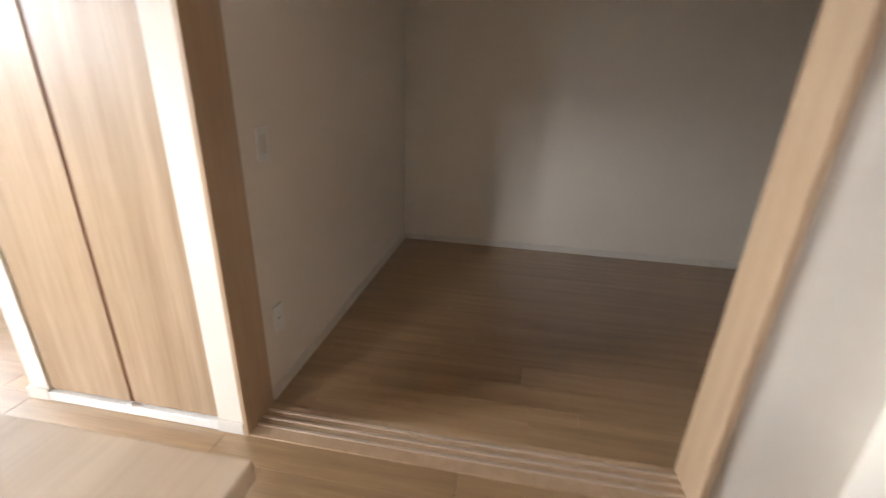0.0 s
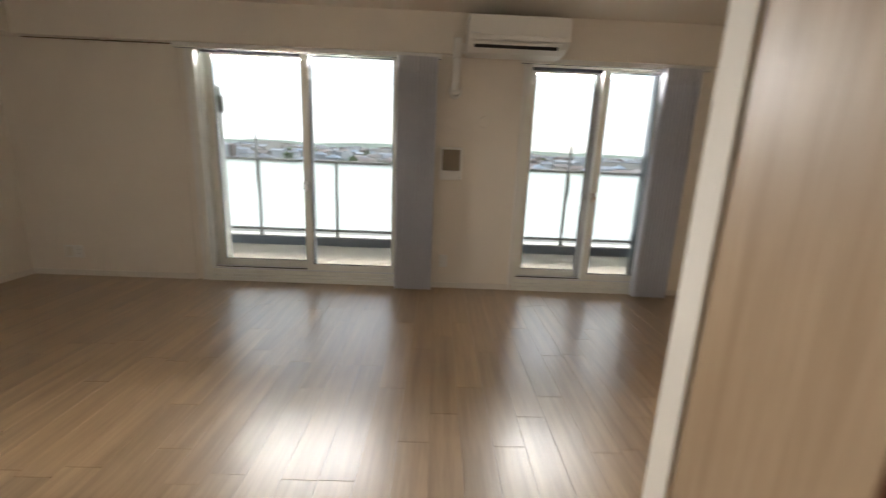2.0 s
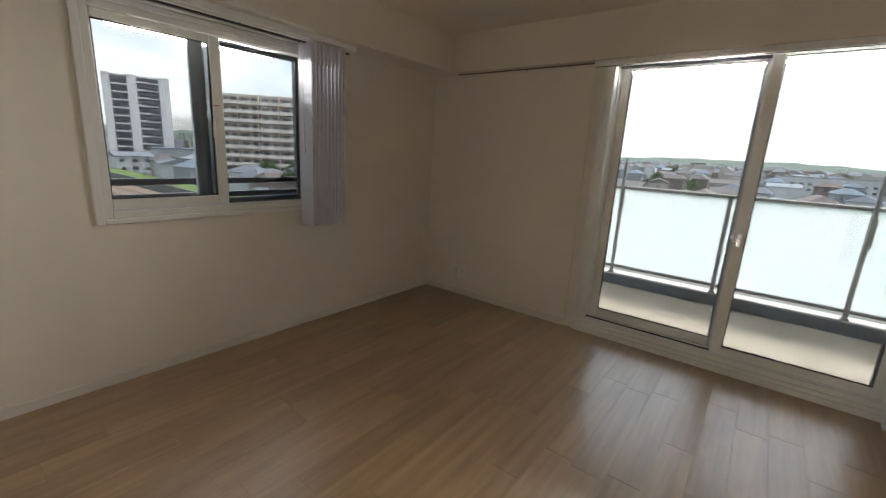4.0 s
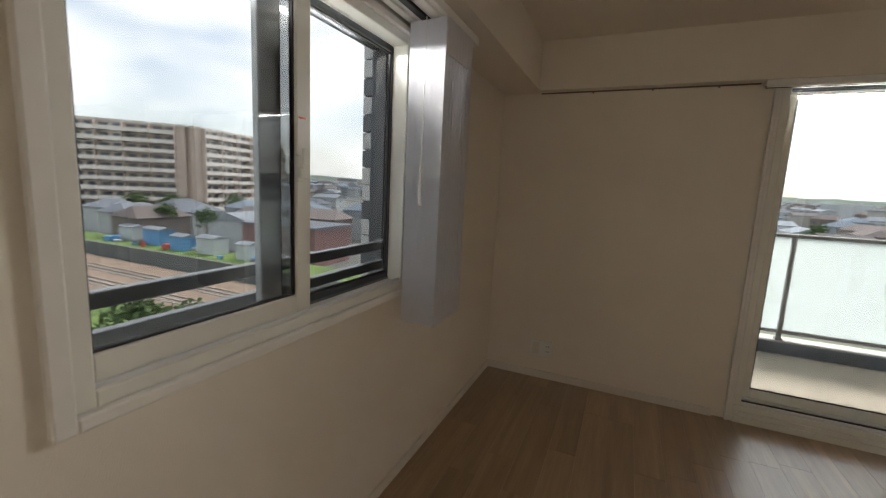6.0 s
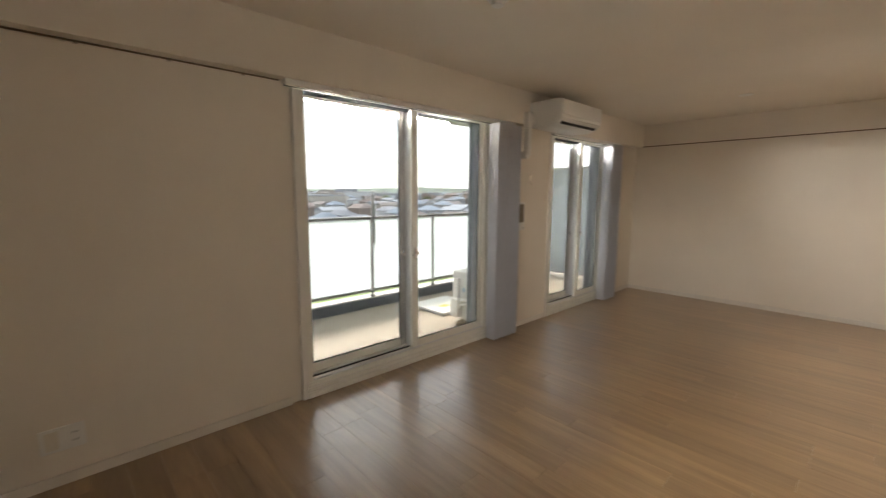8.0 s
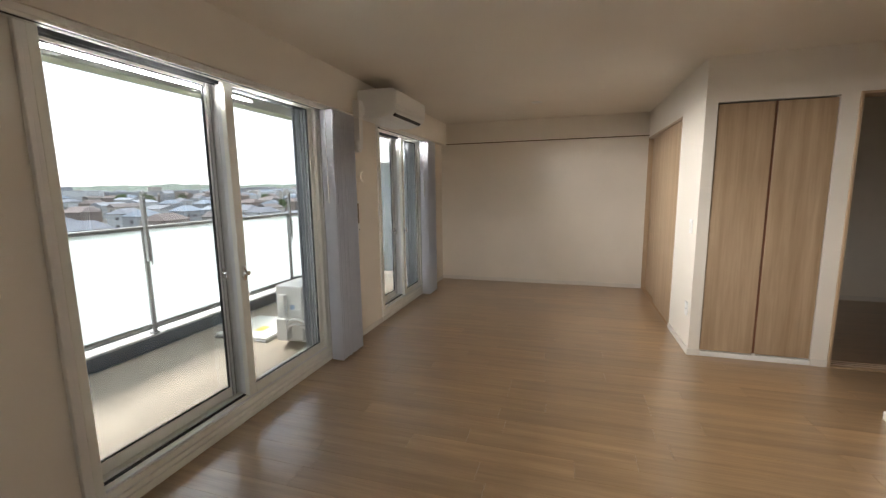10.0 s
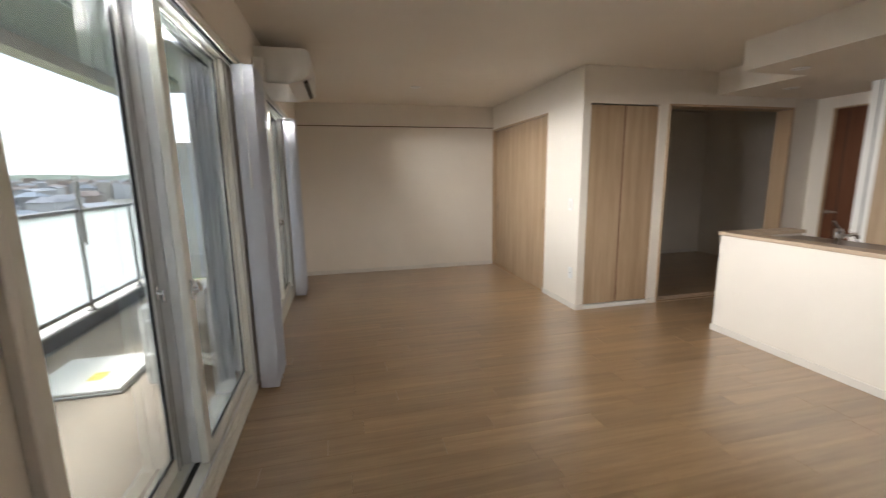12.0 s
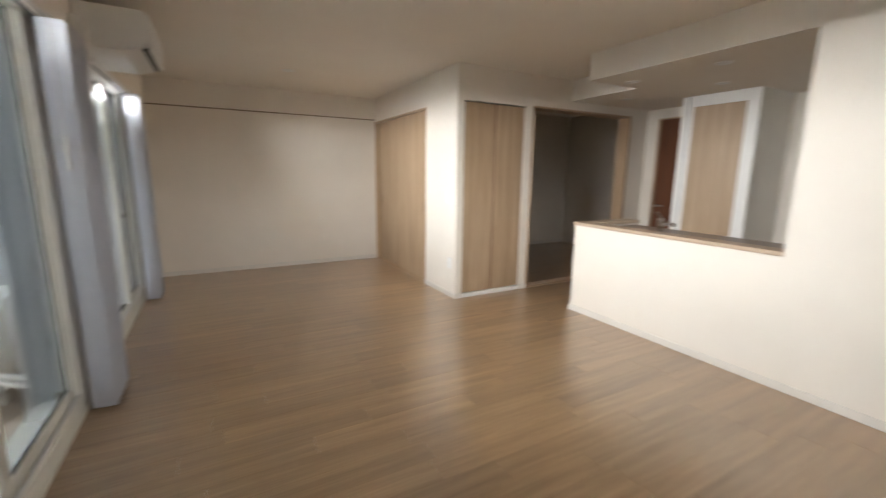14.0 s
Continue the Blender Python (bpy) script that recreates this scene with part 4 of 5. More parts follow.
M_HOUSEW = [material("hazed_render_" + n, hazy(c), 0.85, vary=0.10, scale=0.5, per_object=0.12) for n, c in
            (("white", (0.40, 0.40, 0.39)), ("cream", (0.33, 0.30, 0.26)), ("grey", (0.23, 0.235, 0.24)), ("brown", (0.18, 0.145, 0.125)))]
M_ROOF = [material("hazed_roof_" + n, hazy(c), 0.95, spec=0.12, vary=0.15, scale=1.5, per_object=0.18) for n, c in
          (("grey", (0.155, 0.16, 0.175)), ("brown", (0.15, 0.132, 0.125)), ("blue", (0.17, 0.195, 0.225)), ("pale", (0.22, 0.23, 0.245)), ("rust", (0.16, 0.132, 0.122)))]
M_WIN = material("dark_window_glass", (0.06, 0.07, 0.085), 0.15)
M_CONC = material("apartment_brown_tile", (0.50, 0.415, 0.355), 0.8, vary=0.06, scale=0.2)
M_CONC2 = material("apartment_pale_band", (0.62, 0.58, 0.54), 0.8, vary=0.05, scale=0.2)
M_TOWER = material("tower_white_panel", (0.66, 0.66, 0.66), 0.7, vary=0.05, scale=0.2)
# shade of the balcony recesses put into the tower core's dark colour
M_TOWERD = material("tower_recess_shade", (0.17, 0.185, 0.205), 0.5, vary=0.2, scale=0.3)
M_LEAF = material("tree_leaf", (0.055, 0.10, 0.03), 0.8, vary=0.35, scale=2.0, per_object=0.15)
M_BARK = material("bark", (0.12, 0.09, 0.065), 0.9, vary=0.3, scale=3)
M_HILL = material("wooded_hill", (0.075, 0.105, 0.085), 0.95, vary=0.4, scale=0.012, bump=1.0, bump_scale=0.1)
ZG = -12.5

gm = bmesh.new()
bmesh.ops.create_circle(gm, cap_ends=True, segments=64, radius=4500, matrix=Matrix.Translation((0, 0, ZG)))
structure("ground", gm, M_EARTH, "built-up ground of the town reaching the horizon", "ground")
structure("weed_strip", boxes((-260, 120, 9, 22.0, ZG - 0.5, ZG + 0.35)), M_GRASS, "green weeds beside the railway", "verge")
structure("railway_bed", boxes((-260, 120, 22.0, 35.0, ZG - 0.5, ZG + 0.25)), M_BALLAST, "brown ballast bed of a railway", "railway")
structure("retaining_wall", boxes((-260, 120, 36.0, 36.6, ZG - 0.5, ZG + 2.2)), M_RETAIN, "dark concrete wall beside the railway", "retaining wall")
structure("garden_bank", boxes((-260, 120, 36.6, 43.0, ZG - 0.5, ZG + 2.0)), M_GRASS, "grassy bank behind the railway wall", "verge")
for ty in (25.5, 30.0):
    tr = thing("railway_track", (-40, ty, ZG + 0.25), "pair of worn steel rails on concrete sleepers", "railway track", "railway tracks")
    for dy in (-0.53, 0.53):
        part("rail", boxes((-160, 60, ty + dy - 0.035, ty + dy + 0.035, ZG + 0.42, ZG + 0.57)), M_STEEL, tr)
    part("sleepers", boxes(*[(x, x + 0.25, ty - 1.1, ty + 1.1, ZG + 0.25, ZG + 0.42) for x in np.arange(-110, 20, 0.75)]), M_SLEEPER, tr)

# tiled pilaster of this building beside the side window
pil = structure("facade_pilaster", boxes((PIL[0] + 0.012, -0.2, PIL[1] + 0.012, PIL[1] + 1.0, -3, 3.2)), M_DARKFRAME, "pilaster clad in black and white tiles", "pilaster")
bmt = boxes((-0.11, 0.11, 0, 0.01, 0.004, 0.096), bevel=0.002)
tile_meshes = [mesh_of("tile", bmt, M_TILEW)]
tile_meshes.append(tile_meshes[0].copy())
tile_meshes[1].materials[0] = M_TILED
PATTERN = "w d w d w d w w d w".split()
for k in range(44):
    for j in range(2):
        dark = PATTERN[k % 10] == "d"
        t = new("tile", tile_meshes[1 if dark else 0])
        t.location = (PIL[0] + 0.112 + j * 0.225, PIL[1], -1.6 + 0.1 * k)
        t.parent = pil
        t2 = new("tile", tile_meshes[1 if dark else 0])
        t2.matrix_basis = pose(PIL[0], PIL[1] + 0.125 + j * 0.225, -1.6 + 0.1 * k, 0, 0, -90)
        t2.parent = pil

# ---- outside: town ----
def gable(w, d, h, r, hip=0.0, eave=0.35):
    """Roof of a house w x d with its eaves at h and its ridge r above them."""
    bm = bmesh.new()
    x, y = w / 2 + eave, d / 2 + eave
    lo = [bm.verts.new(p) for p in ((-x, -y, h), (x, -y, h), (x, y, h), (-x, y, h))]
    up = [bm.verts.new(p) for p in ((-x, -y, h + 0.12), (x, -y, h + 0.12), (x, y, h + 0.12), (-x, y, h + 0.12))]
    a, b = bm.verts.new((-x + hip, 0, h + r)), bm.verts.new((x - hip, 0, h + r))
    bm.faces.new(lo[::-1])
    for i in range(4):
        bm.faces.new((lo[i], lo[(i + 1) % 4], up[(i + 1) % 4], up[i]))
    bm.faces.new((up[0], up[1], b, a))
    bm.faces.new((up[2], up[3], a, b))
    bm.faces.new((up[1], up[2], b))
    bm.faces.new((up[3], up[0], a))
    return bm


def house(w, d, h, r, wall, roof, hip, label):
    ob = thing("house", (0, 0, 0), label, "house", "houses of the town")
    part("wall", boxes((-w / 2, w / 2, -d / 2, d / 2, -0.5, h)), wall, ob)
    part("roof", gable(w, d, h, r, hip), roof, ob)
    rnd = random.Random(int(w * 100 + d * 10))
    for fl in range(int(h // 2.7)):
        z = 0.9 + fl * 2.75
        for k in range(3):
            x = -w / 2 + w * (k + 0.5) / 3 + rnd.uniform(-0.4, 0.4)
            ww_ = rnd.choice((0.8, 1.2, 1.7))
            part("window", boxes((x - ww_ / 2, x + ww_ / 2, -d / 2 - 0.06, -d / 2 - 0.01, z, z + rnd.choice((0.9, 1.2)))), M_WIN, ob)
        part("window", boxes((w / 2 + 0.01, w / 2 + 0.06, -0.7, 0.7, z, z + 1.1)), M_WIN, ob)
    return ob


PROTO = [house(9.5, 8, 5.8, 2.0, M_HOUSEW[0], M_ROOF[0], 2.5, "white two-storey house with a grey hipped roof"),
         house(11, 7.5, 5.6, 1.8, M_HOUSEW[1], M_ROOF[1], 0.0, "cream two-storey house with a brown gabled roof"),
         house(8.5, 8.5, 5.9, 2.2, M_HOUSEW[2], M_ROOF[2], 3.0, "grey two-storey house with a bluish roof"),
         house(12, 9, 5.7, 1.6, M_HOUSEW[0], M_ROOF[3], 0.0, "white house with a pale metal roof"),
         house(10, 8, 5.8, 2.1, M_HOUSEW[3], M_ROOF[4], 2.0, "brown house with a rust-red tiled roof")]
rnd = random.Random(7)
spots = [(-52, 53), (-92, 62), (-78, 70), (-95, 80), (-70, 58), (-62, 72), (-110, 55), (-84, 92), (-58, 88), (-74, 104), (-42, 80), (-48, 102), (-100, 100)]
spots_near = len(spots)
def taken(x, y, gap):
    return any(abs(x - a) < gap and abs(y - b) < gap for a, b in spots)


SLAB_KEEP = ((-165, -105, 40, 150), (-235, -165, 25, 85))
while len(spots) < 215:
    az = radians(rnd.uniform(-64, 62))
    d = rnd.uniform(120, 430)
    x, y = -d * math.sin(az), d * math.cos(az)
    if y < 52 or taken(x, y, 13.5) or any(a < x < b and c < y < e for a, b, c, e in SLAB_KEEP):
        continue
    spots.append((x, y))
for _ in range(900):
    az, d = radians(rnd.uniform(56, 82)), rnd.uniform(95, 210)
    x, y = -d * math.sin(az), d * math.cos(az)
    if len(spots) < 250 and y > 46 and not taken(x, y, 11.5) and not any(a < x < b and c < y < e for a, b, c, e in ((-152, -112, 56, 140), (-232, -190, 40, 80))):
        spots.append((x, y))
for i, (x, y) in enumerate(spots[1:]):
    src = PROTO[rnd.randrange(5)]
    rise = min(6.5, max(0.0, (math.hypot(x, y) - 150) * 0.018))
    m = pose(x, y, ZG + rise, 0, 0, rnd.choice((0, 90, 180, 270)) + rnd.uniform(-14, 14))
    if i < 5:
        PROTO[i].matrix_basis = m
    else:
        copy_thing(src, m)

# more houses further off
def far_town():
    verts, faces, mats = [], [], []
    for _ in range(2600):
        az = radians(rnd.uniform(-72, 80))
        d = 430 * math.exp(rnd.uniform(0, 1.55))
        x, y = -d * math.sin(az), d * math.cos(az)
        w, dd, h, r = rnd.uniform(8, 14), rnd.uniform(7, 10), rnd.choice((5.5, 5.8, 6.0, 8.5)), rnd.uniform(1.2, 2.4)
        if rnd.random() < 0.05:
            w, dd, h, r = rnd.uniform(18, 45), rnd.uniform(10, 16), rnd.uniform(8, 15), 0.2
        rise = min(10.0, max(0.0, (d - 150) * 0.0085 + 2.6))
        a = rnd.uniform(0, math.pi)
        c, s = math.cos(a), math.sin(a)
        base = len(verts)
        z0 = ZG + rise
        pts = [(-w / 2, -dd / 2, -12), (w / 2, -dd / 2, -12), (w / 2, dd / 2, -12), (-w / 2, dd / 2, -12), (-w / 2, -dd / 2, h), (w / 2, -dd / 2, h), (w / 2, dd / 2, h), (-w / 2, dd / 2, h), (-w / 2, 0, h + r), (w / 2, 0, h + r)]
        verts += [(x + c * p - s * q, y + s * p + c * q, z0 + z) for p, q, z in pts]
        wm, rm = rnd.randrange(4), 4 + rnd.randrange(5)
        for f, k in (((0, 1, 5, 4), wm), ((1, 2, 6, 5), wm), ((2, 3, 7, 6), wm), ((3, 0, 4, 7), wm), ((4, 5, 9, 8), rm), ((6, 7, 8, 9), rm), ((5, 6, 9), wm), ((7, 4, 8), wm)):
            faces.append([base + i for i in f])
            mats.append(k)
    me = bpy.data.meshes.new("far_houses")
    me.from_pydata(verts, [], faces)
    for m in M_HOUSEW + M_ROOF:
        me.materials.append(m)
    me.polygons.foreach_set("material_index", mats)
    tagged(new("far_houses", me), "crowd of distant houses and low blocks", "houses", kind="stuff")


far_town()

# gently rising ground under the town, and wooded hills on the horizon
def ridge(name, d0, d1, z0, z1, az0, az1, seed, label):
    bm = bmesh.new()
    n, rows = 150, 5
    grid = []
    for j in range(rows + 1):
        f = j / rows
        row = []
        for i in range(n + 1):
            az = radians(az0 + (az1 - az0) * i / n)
            d = d0 + (d1 - d0) * f
            wob = noise.noise(Vector((i * 0.11, seed, 0))) * 0.6 + noise.noise(Vector((i * 0.5, seed + 9, j))) * 0.22 + noise.noise(Vector((i * 1.9, seed + 5, j * 2))) * 0.16
            z = z0 + (z1 - z0) * math.sin(f * math.pi / 2) * (0.75 + 0.5 * wob)
            row.append(bm.verts.new((-d * math.sin(az), d * math.cos(az), z)))
        grid.append(row)
    for j in range(rows):
        for i in range(n):
            bm.faces.new((grid[j][i], grid[j][i + 1], grid[j + 1][i + 1], grid[j + 1][i]))
    return structure(name, bm, M_HILL, label, "backdrop")


ridge("backdrop", 1900, 2500, ZG, 54, -80, 85, 1.3, "low wooded hills on the horizon")
ridge("backdrop", 900, 1050, ZG + 4, 15, -2, 34, 4.1, "nearer wooded rise beyond the houses")
ridge("backdrop", 520, 640, ZG, 15, 62, 76, 6.2, "wooded knoll beyond the towers")


def tree(h, label):
    t = thing("tree", (0, 0, 0), label, "tree", "trees of the town")
    tb_ = tube((0, 0, -0.3), (0, 0, h * 0.55), 0.22, 8, 0.10)
    r = random.Random(int(h * 10))
    for k in range(5):
        a = k * 1.256
        add_tube(tb_, (0, 0, h * (0.35 + 0.04 * k)), (math.cos(a) * h * 0.22, math.sin(a) * h * 0.22, h * (0.6 + 0.04 * k)), 0.08, 6, 0.03)
    part("trunk", tb_, M_BARK, t)
    verts, faces = [], []
    clumps = []
    for _ in range(26):
        a, e = r.uniform(0, 6.28), r.uniform(-0.5, 1.4)
        q = r.uniform(0.5, 1.0) * h * 0.30
        clumps.append((math.cos(a) * math.cos(e) * q, math.sin(a) * math.cos(e) * q, h * 0.66 + math.sin(e) * q))
    for cx, cy, cz in clumps:
        for _ in range(34):
            p = Vector((r.gauss(cx, h * 0.06), r.gauss(cy, h * 0.06), r.gauss(cz, h * 0.05)))
            u = Vector((r.gauss(0, 1), r.gauss(0, 1), r.gauss(0, 1))).normalized() * h * 0.028
            v = u.cross(Vector((r.gauss(0, 1), r.gauss(0, 1), r.gauss(0, 1)))).normalized() * h * 0.022
            b = len(verts)
            verts += [tuple(p - u), tuple(p + v), tuple(p + u), tuple(p - v)]
            faces.append((b, b + 1, b + 2, b + 3))
    me = bpy.data.meshes.new("crown")
    me.from_pydata(verts, [], faces)
    me.materials.append(M_LEAF)
    cr = new("crown", me)
    cr.parent = t
    return t


TREES = [tree(9.0, "leafy green tree among the houses"), tree(6.5, "small leafy green tree among the houses")]
tspots = [(-112, 70, 0), (-118, 64, 0), (-66, 46, 1), (-80, 48, 1), (-108, 76, 1), (-18, 10.5, 1), (-21, 12, 1), (-15.5, 12.5, 1), (-25, 11.5, 1)]
for _ in range(46):
    az, d = radians(rnd.uniform(-60, 60)), rnd.uniform(130, 420)
    tspots.append((-d * math.sin(az), d * math.cos(az), rnd.randrange(2)))
for i, (x, y, k) in enumerate(tspots):
    rise = min(6.5, max(0.0, (math.hypot(x, y) - 150) * 0.018))
    m = pose(x, y, ZG + rise + (2.0 if 36 < y < 50 else 0.3 if y < 22 else 0), 0, 0, rnd.uniform(0, 360))
    if i == 0:
        TREES[0].matrix_basis = m
    elif i == 2:
        TREES[1].matrix_basis = m
    else:
        copy_thing(TREES[k], m)


# ---- outside: the apartment blocks ----
def frame_of(a, b):
    d = Vector((b[0] - a[0], b[1] - a[1], 0))
    return d.length, pose(a[0], a[1], ZG, 0, 0, math.degrees(math.atan2(d.y, d.x)))


def place(bm, m):
    bm.transform(m)
    return bm


def slab_block(a, b, depth, storeys, label, flip=1):
    """A long balcony-access block; its face runs from a to b."""
    L, m = frame_of(a, b)
    H = storeys * 2.85
    ob = thing("apartment_block", (*a, ZG), label, "apartment block", "apartment blocks")
    y0, y1 = (0.0, depth) if flip > 0 else (-depth, 0.0)
    part("wall", place(boxes((0, L, y0, y1, -0.5, H)), m), M_CONC, ob)
    part("roof", place(boxes((-0.3, L + 0.3, y0 - 0.3, y1 + 0.3, H, H + 0.7)), m), M_CONC2, ob)
    s = -1 if flip > 0 else 1
    for k in range(storeys):
        z = k * 2.85
        e0, e1 = sorted((0.0, s * 1.5))
        part("balcony", place(boxes((2.5, L - 2.5, e0, e1, z + 0.2, z + 0.35), (2.5, L - 2.5, *sorted((s * 1.38, s * 1.5)), z + 0.2, z + 1.45)), m), M_CONC2, ob)
        wn = boxes(*[(x, x + 2.2, *sorted((s * 0.01, s * 0.07)), z + 0.4, z + 2.45) for x in np.arange(3.2, L - 4, 3.3)])
        part("window", place(wn, m), M_WIN, ob)
    nfin = int(L // 6.6)
    for k in range(nfin + 1):
        x = 2.5 + (L - 5) * k / max(1, nfin)
        part("fin", place(boxes((x - 0.12, x + 0.12, *sorted((0.0, s * 1.6)), 0, H)), m), M_CONC, ob)
    for k in range(storeys):
        e = boxes((-0.07, -0.01, y0 + depth * 0.35, y0 + depth * 0.5, k * 2.85 + 0.9, k * 2.85 + 2.1), (-0.07, -0.01, y0 + depth * 0.65, y0 + depth * 0.72, k * 2.85 + 0.9, k * 2.85 + 2.1))
        part("end_window", place(e, m), M_WIN, ob)
    return ob


slab_block((-147.0, 61.0), (-125.0, 83.0), 10, 10, "brown ten-storey apartment block with pale balconies", 1)
slab_block((-123.0, 85.0), (-131.0, 130.0), 10, 10, "long brown apartment block with pale balcony bands", 1)


def tower():
    a, b = (-210.0, 48.0), (-204.0, 69.5)
    L, m = frame_of(a, b)
    H, st = 37.0, 12
    ob = thing("apartment_tower", (*a, ZG), "tall white apartment tower with dark recessed balconies", "apartment tower")
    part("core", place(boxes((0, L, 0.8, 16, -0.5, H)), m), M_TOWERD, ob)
    for x0, x1 in ((0, 2.6), (8.0, 11.2), (18.6, L)):
        part("pier", place(boxes((x0, x1, -0.8, 16.0, -0.5, H + 0.8)), m), M_TOWER, ob)
    part("roof", place(boxes((0.5, L - 0.5, 0.2, 16.5, H, H + 0.6)), m), M_TOWER, ob)
    for k in range(st):
        z = k * 3.05
        part("balcony", place(boxes((2.6, 8.0, -0.7, 0.8, z, z + 0.25), (2.6, 8.0, -0.7, -0.55, z + 0.25, z + 0.5)), m), M_TOWER, ob)
        part("balcony", place(boxes((11.2, 18.6, -0.7, 0.8, z + 1.4, z + 1.65), (11.2, 14.0 + (k % 2), -0.7, -0.55, z + 1.65, z + 2.0)), m), M_TOWER, ob)
        part("window", place(boxes((3.2, 7.4, 0.74, 0.79, z + 0.4, z + 2.4), (12.0, 17.8, 0.74, 0.79, z + 1.8, z + 2.9)), m), M_WIN, ob)
    part("sign", place(boxes((8.6, 14.2, -0.95, -0.82, 1.2, 3.4)), m), material("green_sign_face", (0.03, 0.30, 0.17), 0.5), ob, "green sign near the ground")
    return ob


tower()


def block(name, x, y, w, d, h, ang, wall, roof, label, z=0.0):
    m = pose(x, y, ZG + z, 0, 0, ang)
    ob = thing(name, (x, y, ZG + z), label, "building")
    part("wall", place(boxes((-w / 2, w / 2, -d / 2, d / 2, -2.5, h)), m), wall, ob)
    part("roof", place(boxes((-w / 2 - 0.3, w / 2 + 0.3, -d / 2 - 0.3, d / 2 + 0.3, h, h + 0.4)), m), roof, ob)
    for k in range(int(w // 4)):
        px = -w / 2 + 2 + k * 4
        for fl in range(max(1, int(h // 3.2))):
            part("window", place(boxes((px - 0.9, px + 0.9, -d / 2 - 0.07, -d / 2 - 0.01, fl * 3.1 + 1, fl * 3.1 + 2.3)), m), M_WIN, ob)
    return ob


M_ORANGE = material("orange_metal_cladding", (0.66, 0.24, 0.05), 0.6, vary=0.08, scale=0.5)
M_BLUE = material("blue_sheeting", (0.10, 0.26, 0.48), 0.6, vary=0.2, scale=1)
M_RED = material("red_paint", (0.50, 0.07, 0.05), 0.5, vary=0.1)
M_SHED = material("grey_shed_metal", (0.42, 0.46, 0.48), 0.5, 0.2, vary=0.12, scale=0.8)
block("warehouse", -52, 53, 15, 10, 6.2, 4, material("maroon_metal_cladding", (0.19, 0.105, 0.10), 0.6, vary=0.15, scale=0.6), M_ROOF[0], "maroon metal-clad workshop beside the railway")
block("warehouse", -168, 73, 16, 9, 8.0, 70, M_ORANGE, M_ROOF[0], "low orange-clad commercial building")
block("warehouse", -190, 74, 34, 12, 9.5, 72, M_HOUSEW[0], M_ROOF[2], "low white commercial building with a bluish roof")
block("apartment_block", -250, 105, 18, 12, 24, 70, M_TOWER, M_TOWER, "distant white apartment block")
block("factory", 40, 330, 70, 18, 8.5, 8, M_HOUSEW[0], M_ROOF[3], "long white factory hall in the town", 3)
block("factory", 150, 300, 60, 16, 9.5, 25, M_HOUSEW[1], M_ROOF[2], "long cream factory hall in the town", 3)
for x, y, w, h, mt in ((-58, 41, 4.0, 2.4, M_SHED), (-64, 40.5, 3.2, 2.2, M_BLUE), (-72, 41.5, 4.5, 2.6, M_BLUE), (-50, 41, 2.6, 2.2, M_SHED), (-80, 42, 4.2, 2.4, M_SHED)):
    sh = thing("shed", (x, y, ZG + 2.0), "small metal shed on the bank beside the railway", "shed", "sheds")
    part("wall", boxes((x - w / 2, x + w / 2, y - 1.3, y + 1.3, ZG + 2.0, ZG + 2.0 + h)), mt, sh)
    part("roof", place(gable(w, 2.6, h, 0.5, 0, 0.15), pose(x, y, ZG + 2.0)), M_ROOF[3], sh)
cr = random.Random(11)
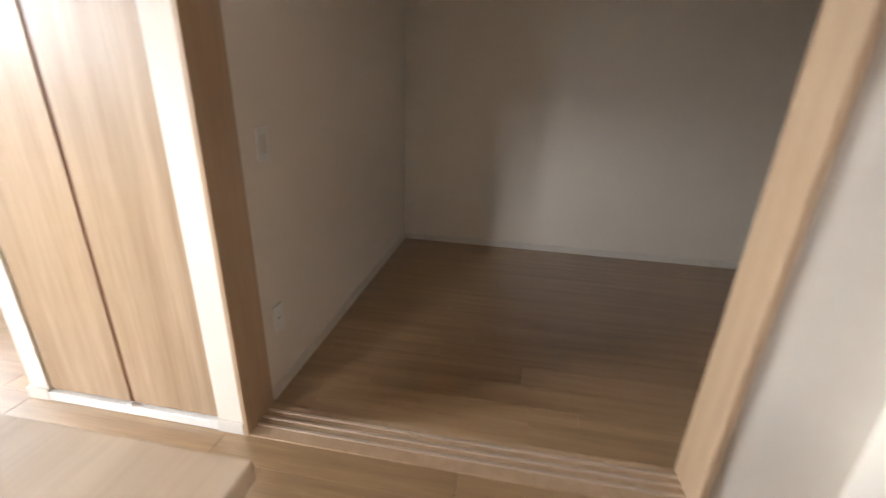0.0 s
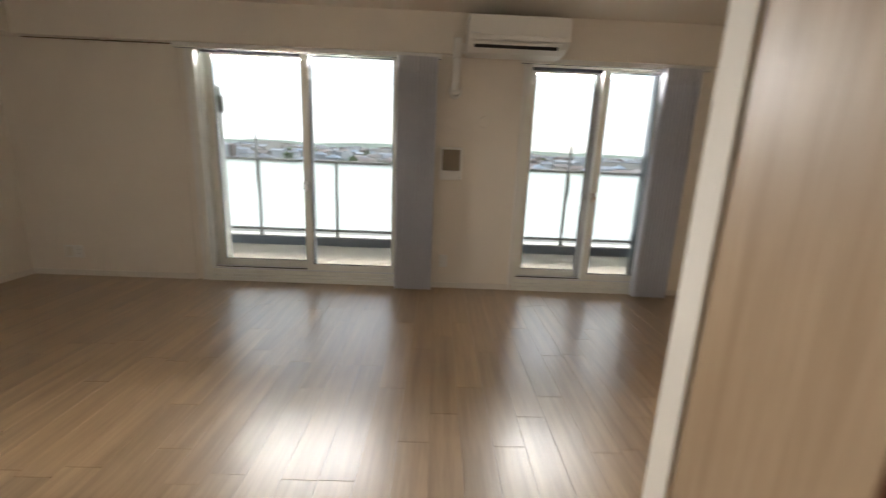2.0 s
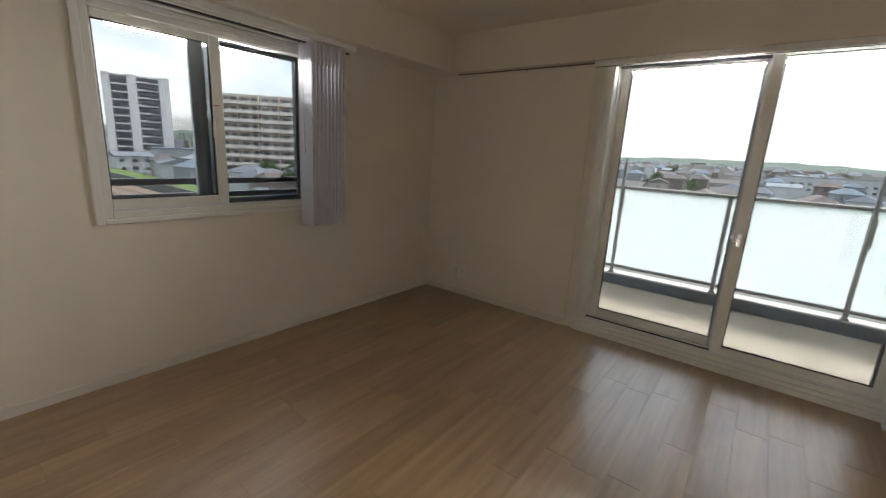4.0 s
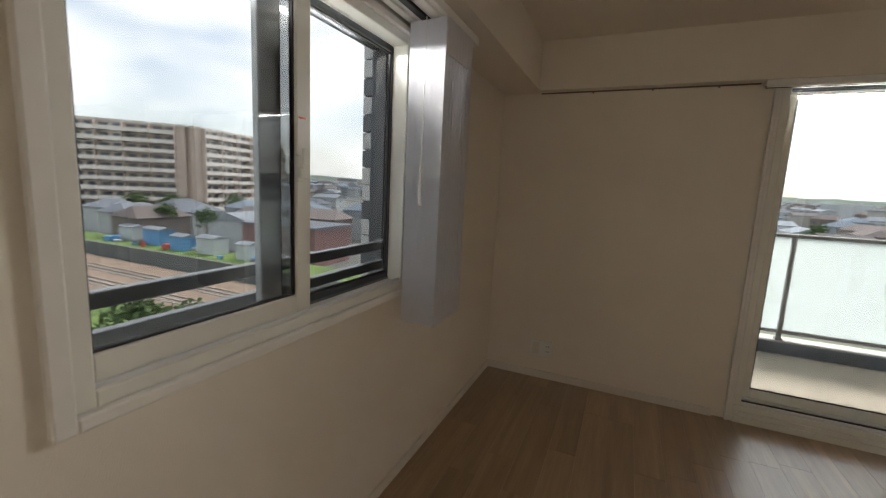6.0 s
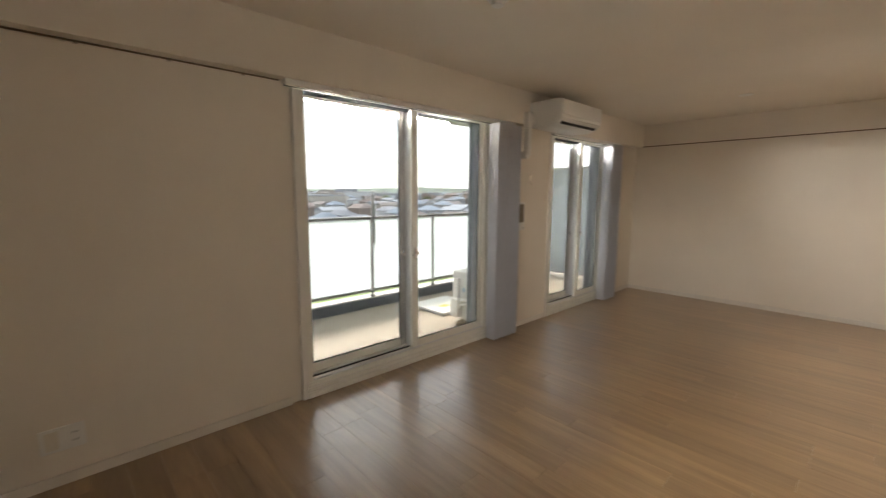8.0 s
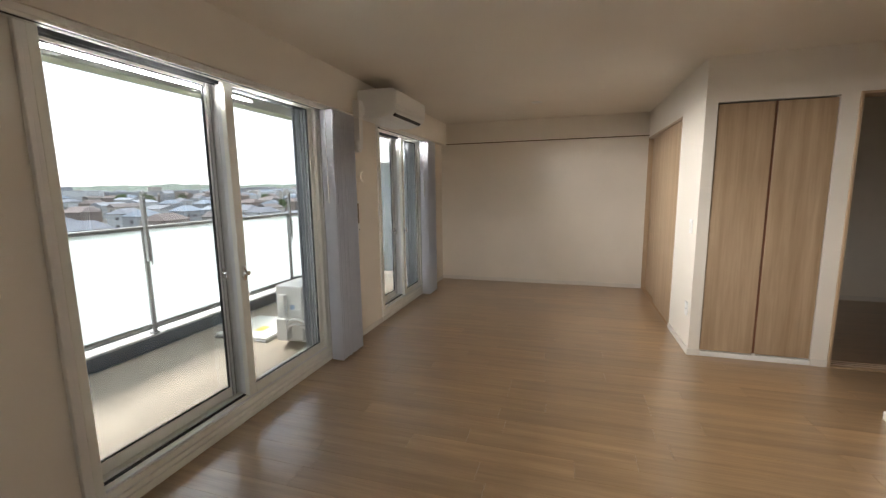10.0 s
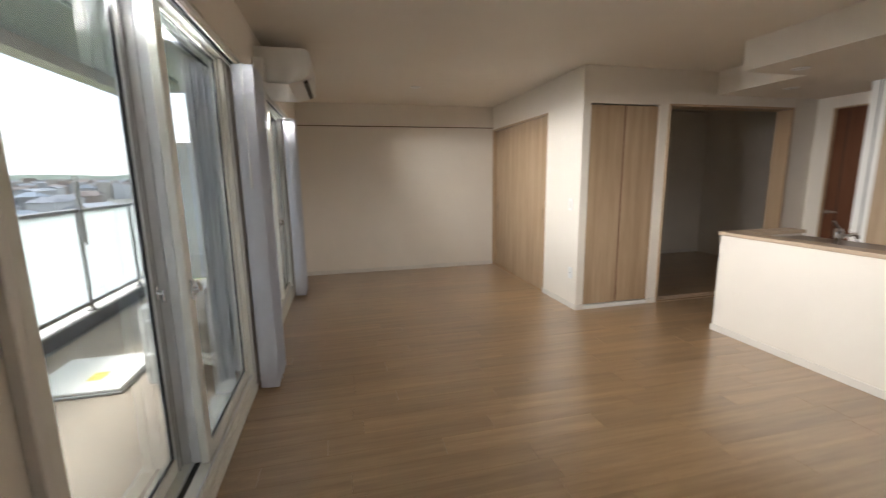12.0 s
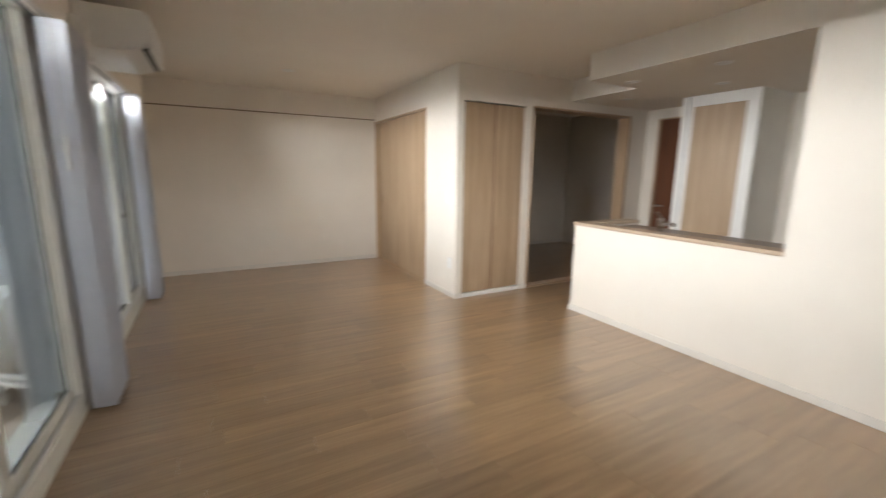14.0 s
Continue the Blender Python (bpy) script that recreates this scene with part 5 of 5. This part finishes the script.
for k in range(26):
    x, y, w, h = cr.uniform(-82, -44), cr.uniform(38, 42.5), cr.uniform(0.5, 1.6), cr.uniform(0.4, 1.1)
    nm, mt, lab = cr.choice((("crate", M_BLUE, "blue crate stored on the bank"), ("crate", M_RED, "red crate stored on the bank"), ("crate", M_HOUSEW[0], "white crate stored on the bank"), ("crate", M_ROOF[4], "rusty crate stored on the bank")))
    tagged(new(nm, mesh_of(nm, place(boxes((-w / 2, w / 2, -w / 3, w / 3, 0, h), bevel=0.05), pose(x, y, ZG + 2.0, 0, 0, cr.uniform(0, 180))), mt)), lab, "crate", "stored crates")

# pylons and chimney on the horizon
for x, y, h in ((560, 600, 40), (-40, 800, 30), (-270, 1500, 46)):
    py = thing("pylon", (x, y, ZG), "distant grey lattice pylon on the horizon", "pylon", "pylons")
    for sx in (-1, 1):
        for sy in (-1, 1):
            part("leg", tube((x + sx * 3, y + sy * 3, ZG), (x + sx * 0.5, y + sy * 0.5, ZG + h), 0.25, 6), M_STEEL, py)
    for f in (0.75, 0.88):
        part("arm", boxes((x - 5, x + 5, y - 0.2, y + 0.2, ZG + h * f, ZG + h * f + 0.4)), M_STEEL, py)

# ---- floor planks ----
PW, PL = 0.145, 0.909
pb = boxes((-PW / 2 + 0.0003, PW / 2 - 0.0003, -PL / 2 + 0.0007, PL / 2 - 0.0007, -0.012, 0.0), bevel=0.0006)
plank_mesh = mesh_of("plank", pb, M_FLOOR)
rp = random.Random(3)


def lay(x0, y0, y1):
    """One row of planks of column x0 from y0 (south) up to y1 (north); the last one is cut."""
    y = y0 + rp.choice((0.1, 0.33, 0.55, 0.8)) - PL + rp.uniform(-0.05, 0.05)
    while y < y1 - 0.05:
        ln = min(PL, y1 - y)
        yield x0 + PW / 2, y + ln / 2, ln / PL
        y += PL


backroom = []
for c in range(48):
    x0 = -0.080 + c * PW
    south = -3.0 if x0 > 4.62 else (-6.0 if x0 > 1.25 else -3.9)
    for x, y, s in lay(x0, south, 0.06):
        p = new("plank", plank_mesh)
        p.location, p.scale = (x, y, 0.0), (1, s, 1)
        p.parent = floor
for c in range(17):
    for x, y, s in lay(4.49 + c * PW, -6.9, -3.92):
        backroom.append((x - PW / 2 + 0.0007, x + PW / 2 - 0.0007, y - s * PL / 2 + 0.0007, y + s * PL / 2 - 0.0007, -0.012, -0.0003))
tagged(part("backroom_planks", boxes(*backroom), M_FLOOR, floor), kind="stuff")
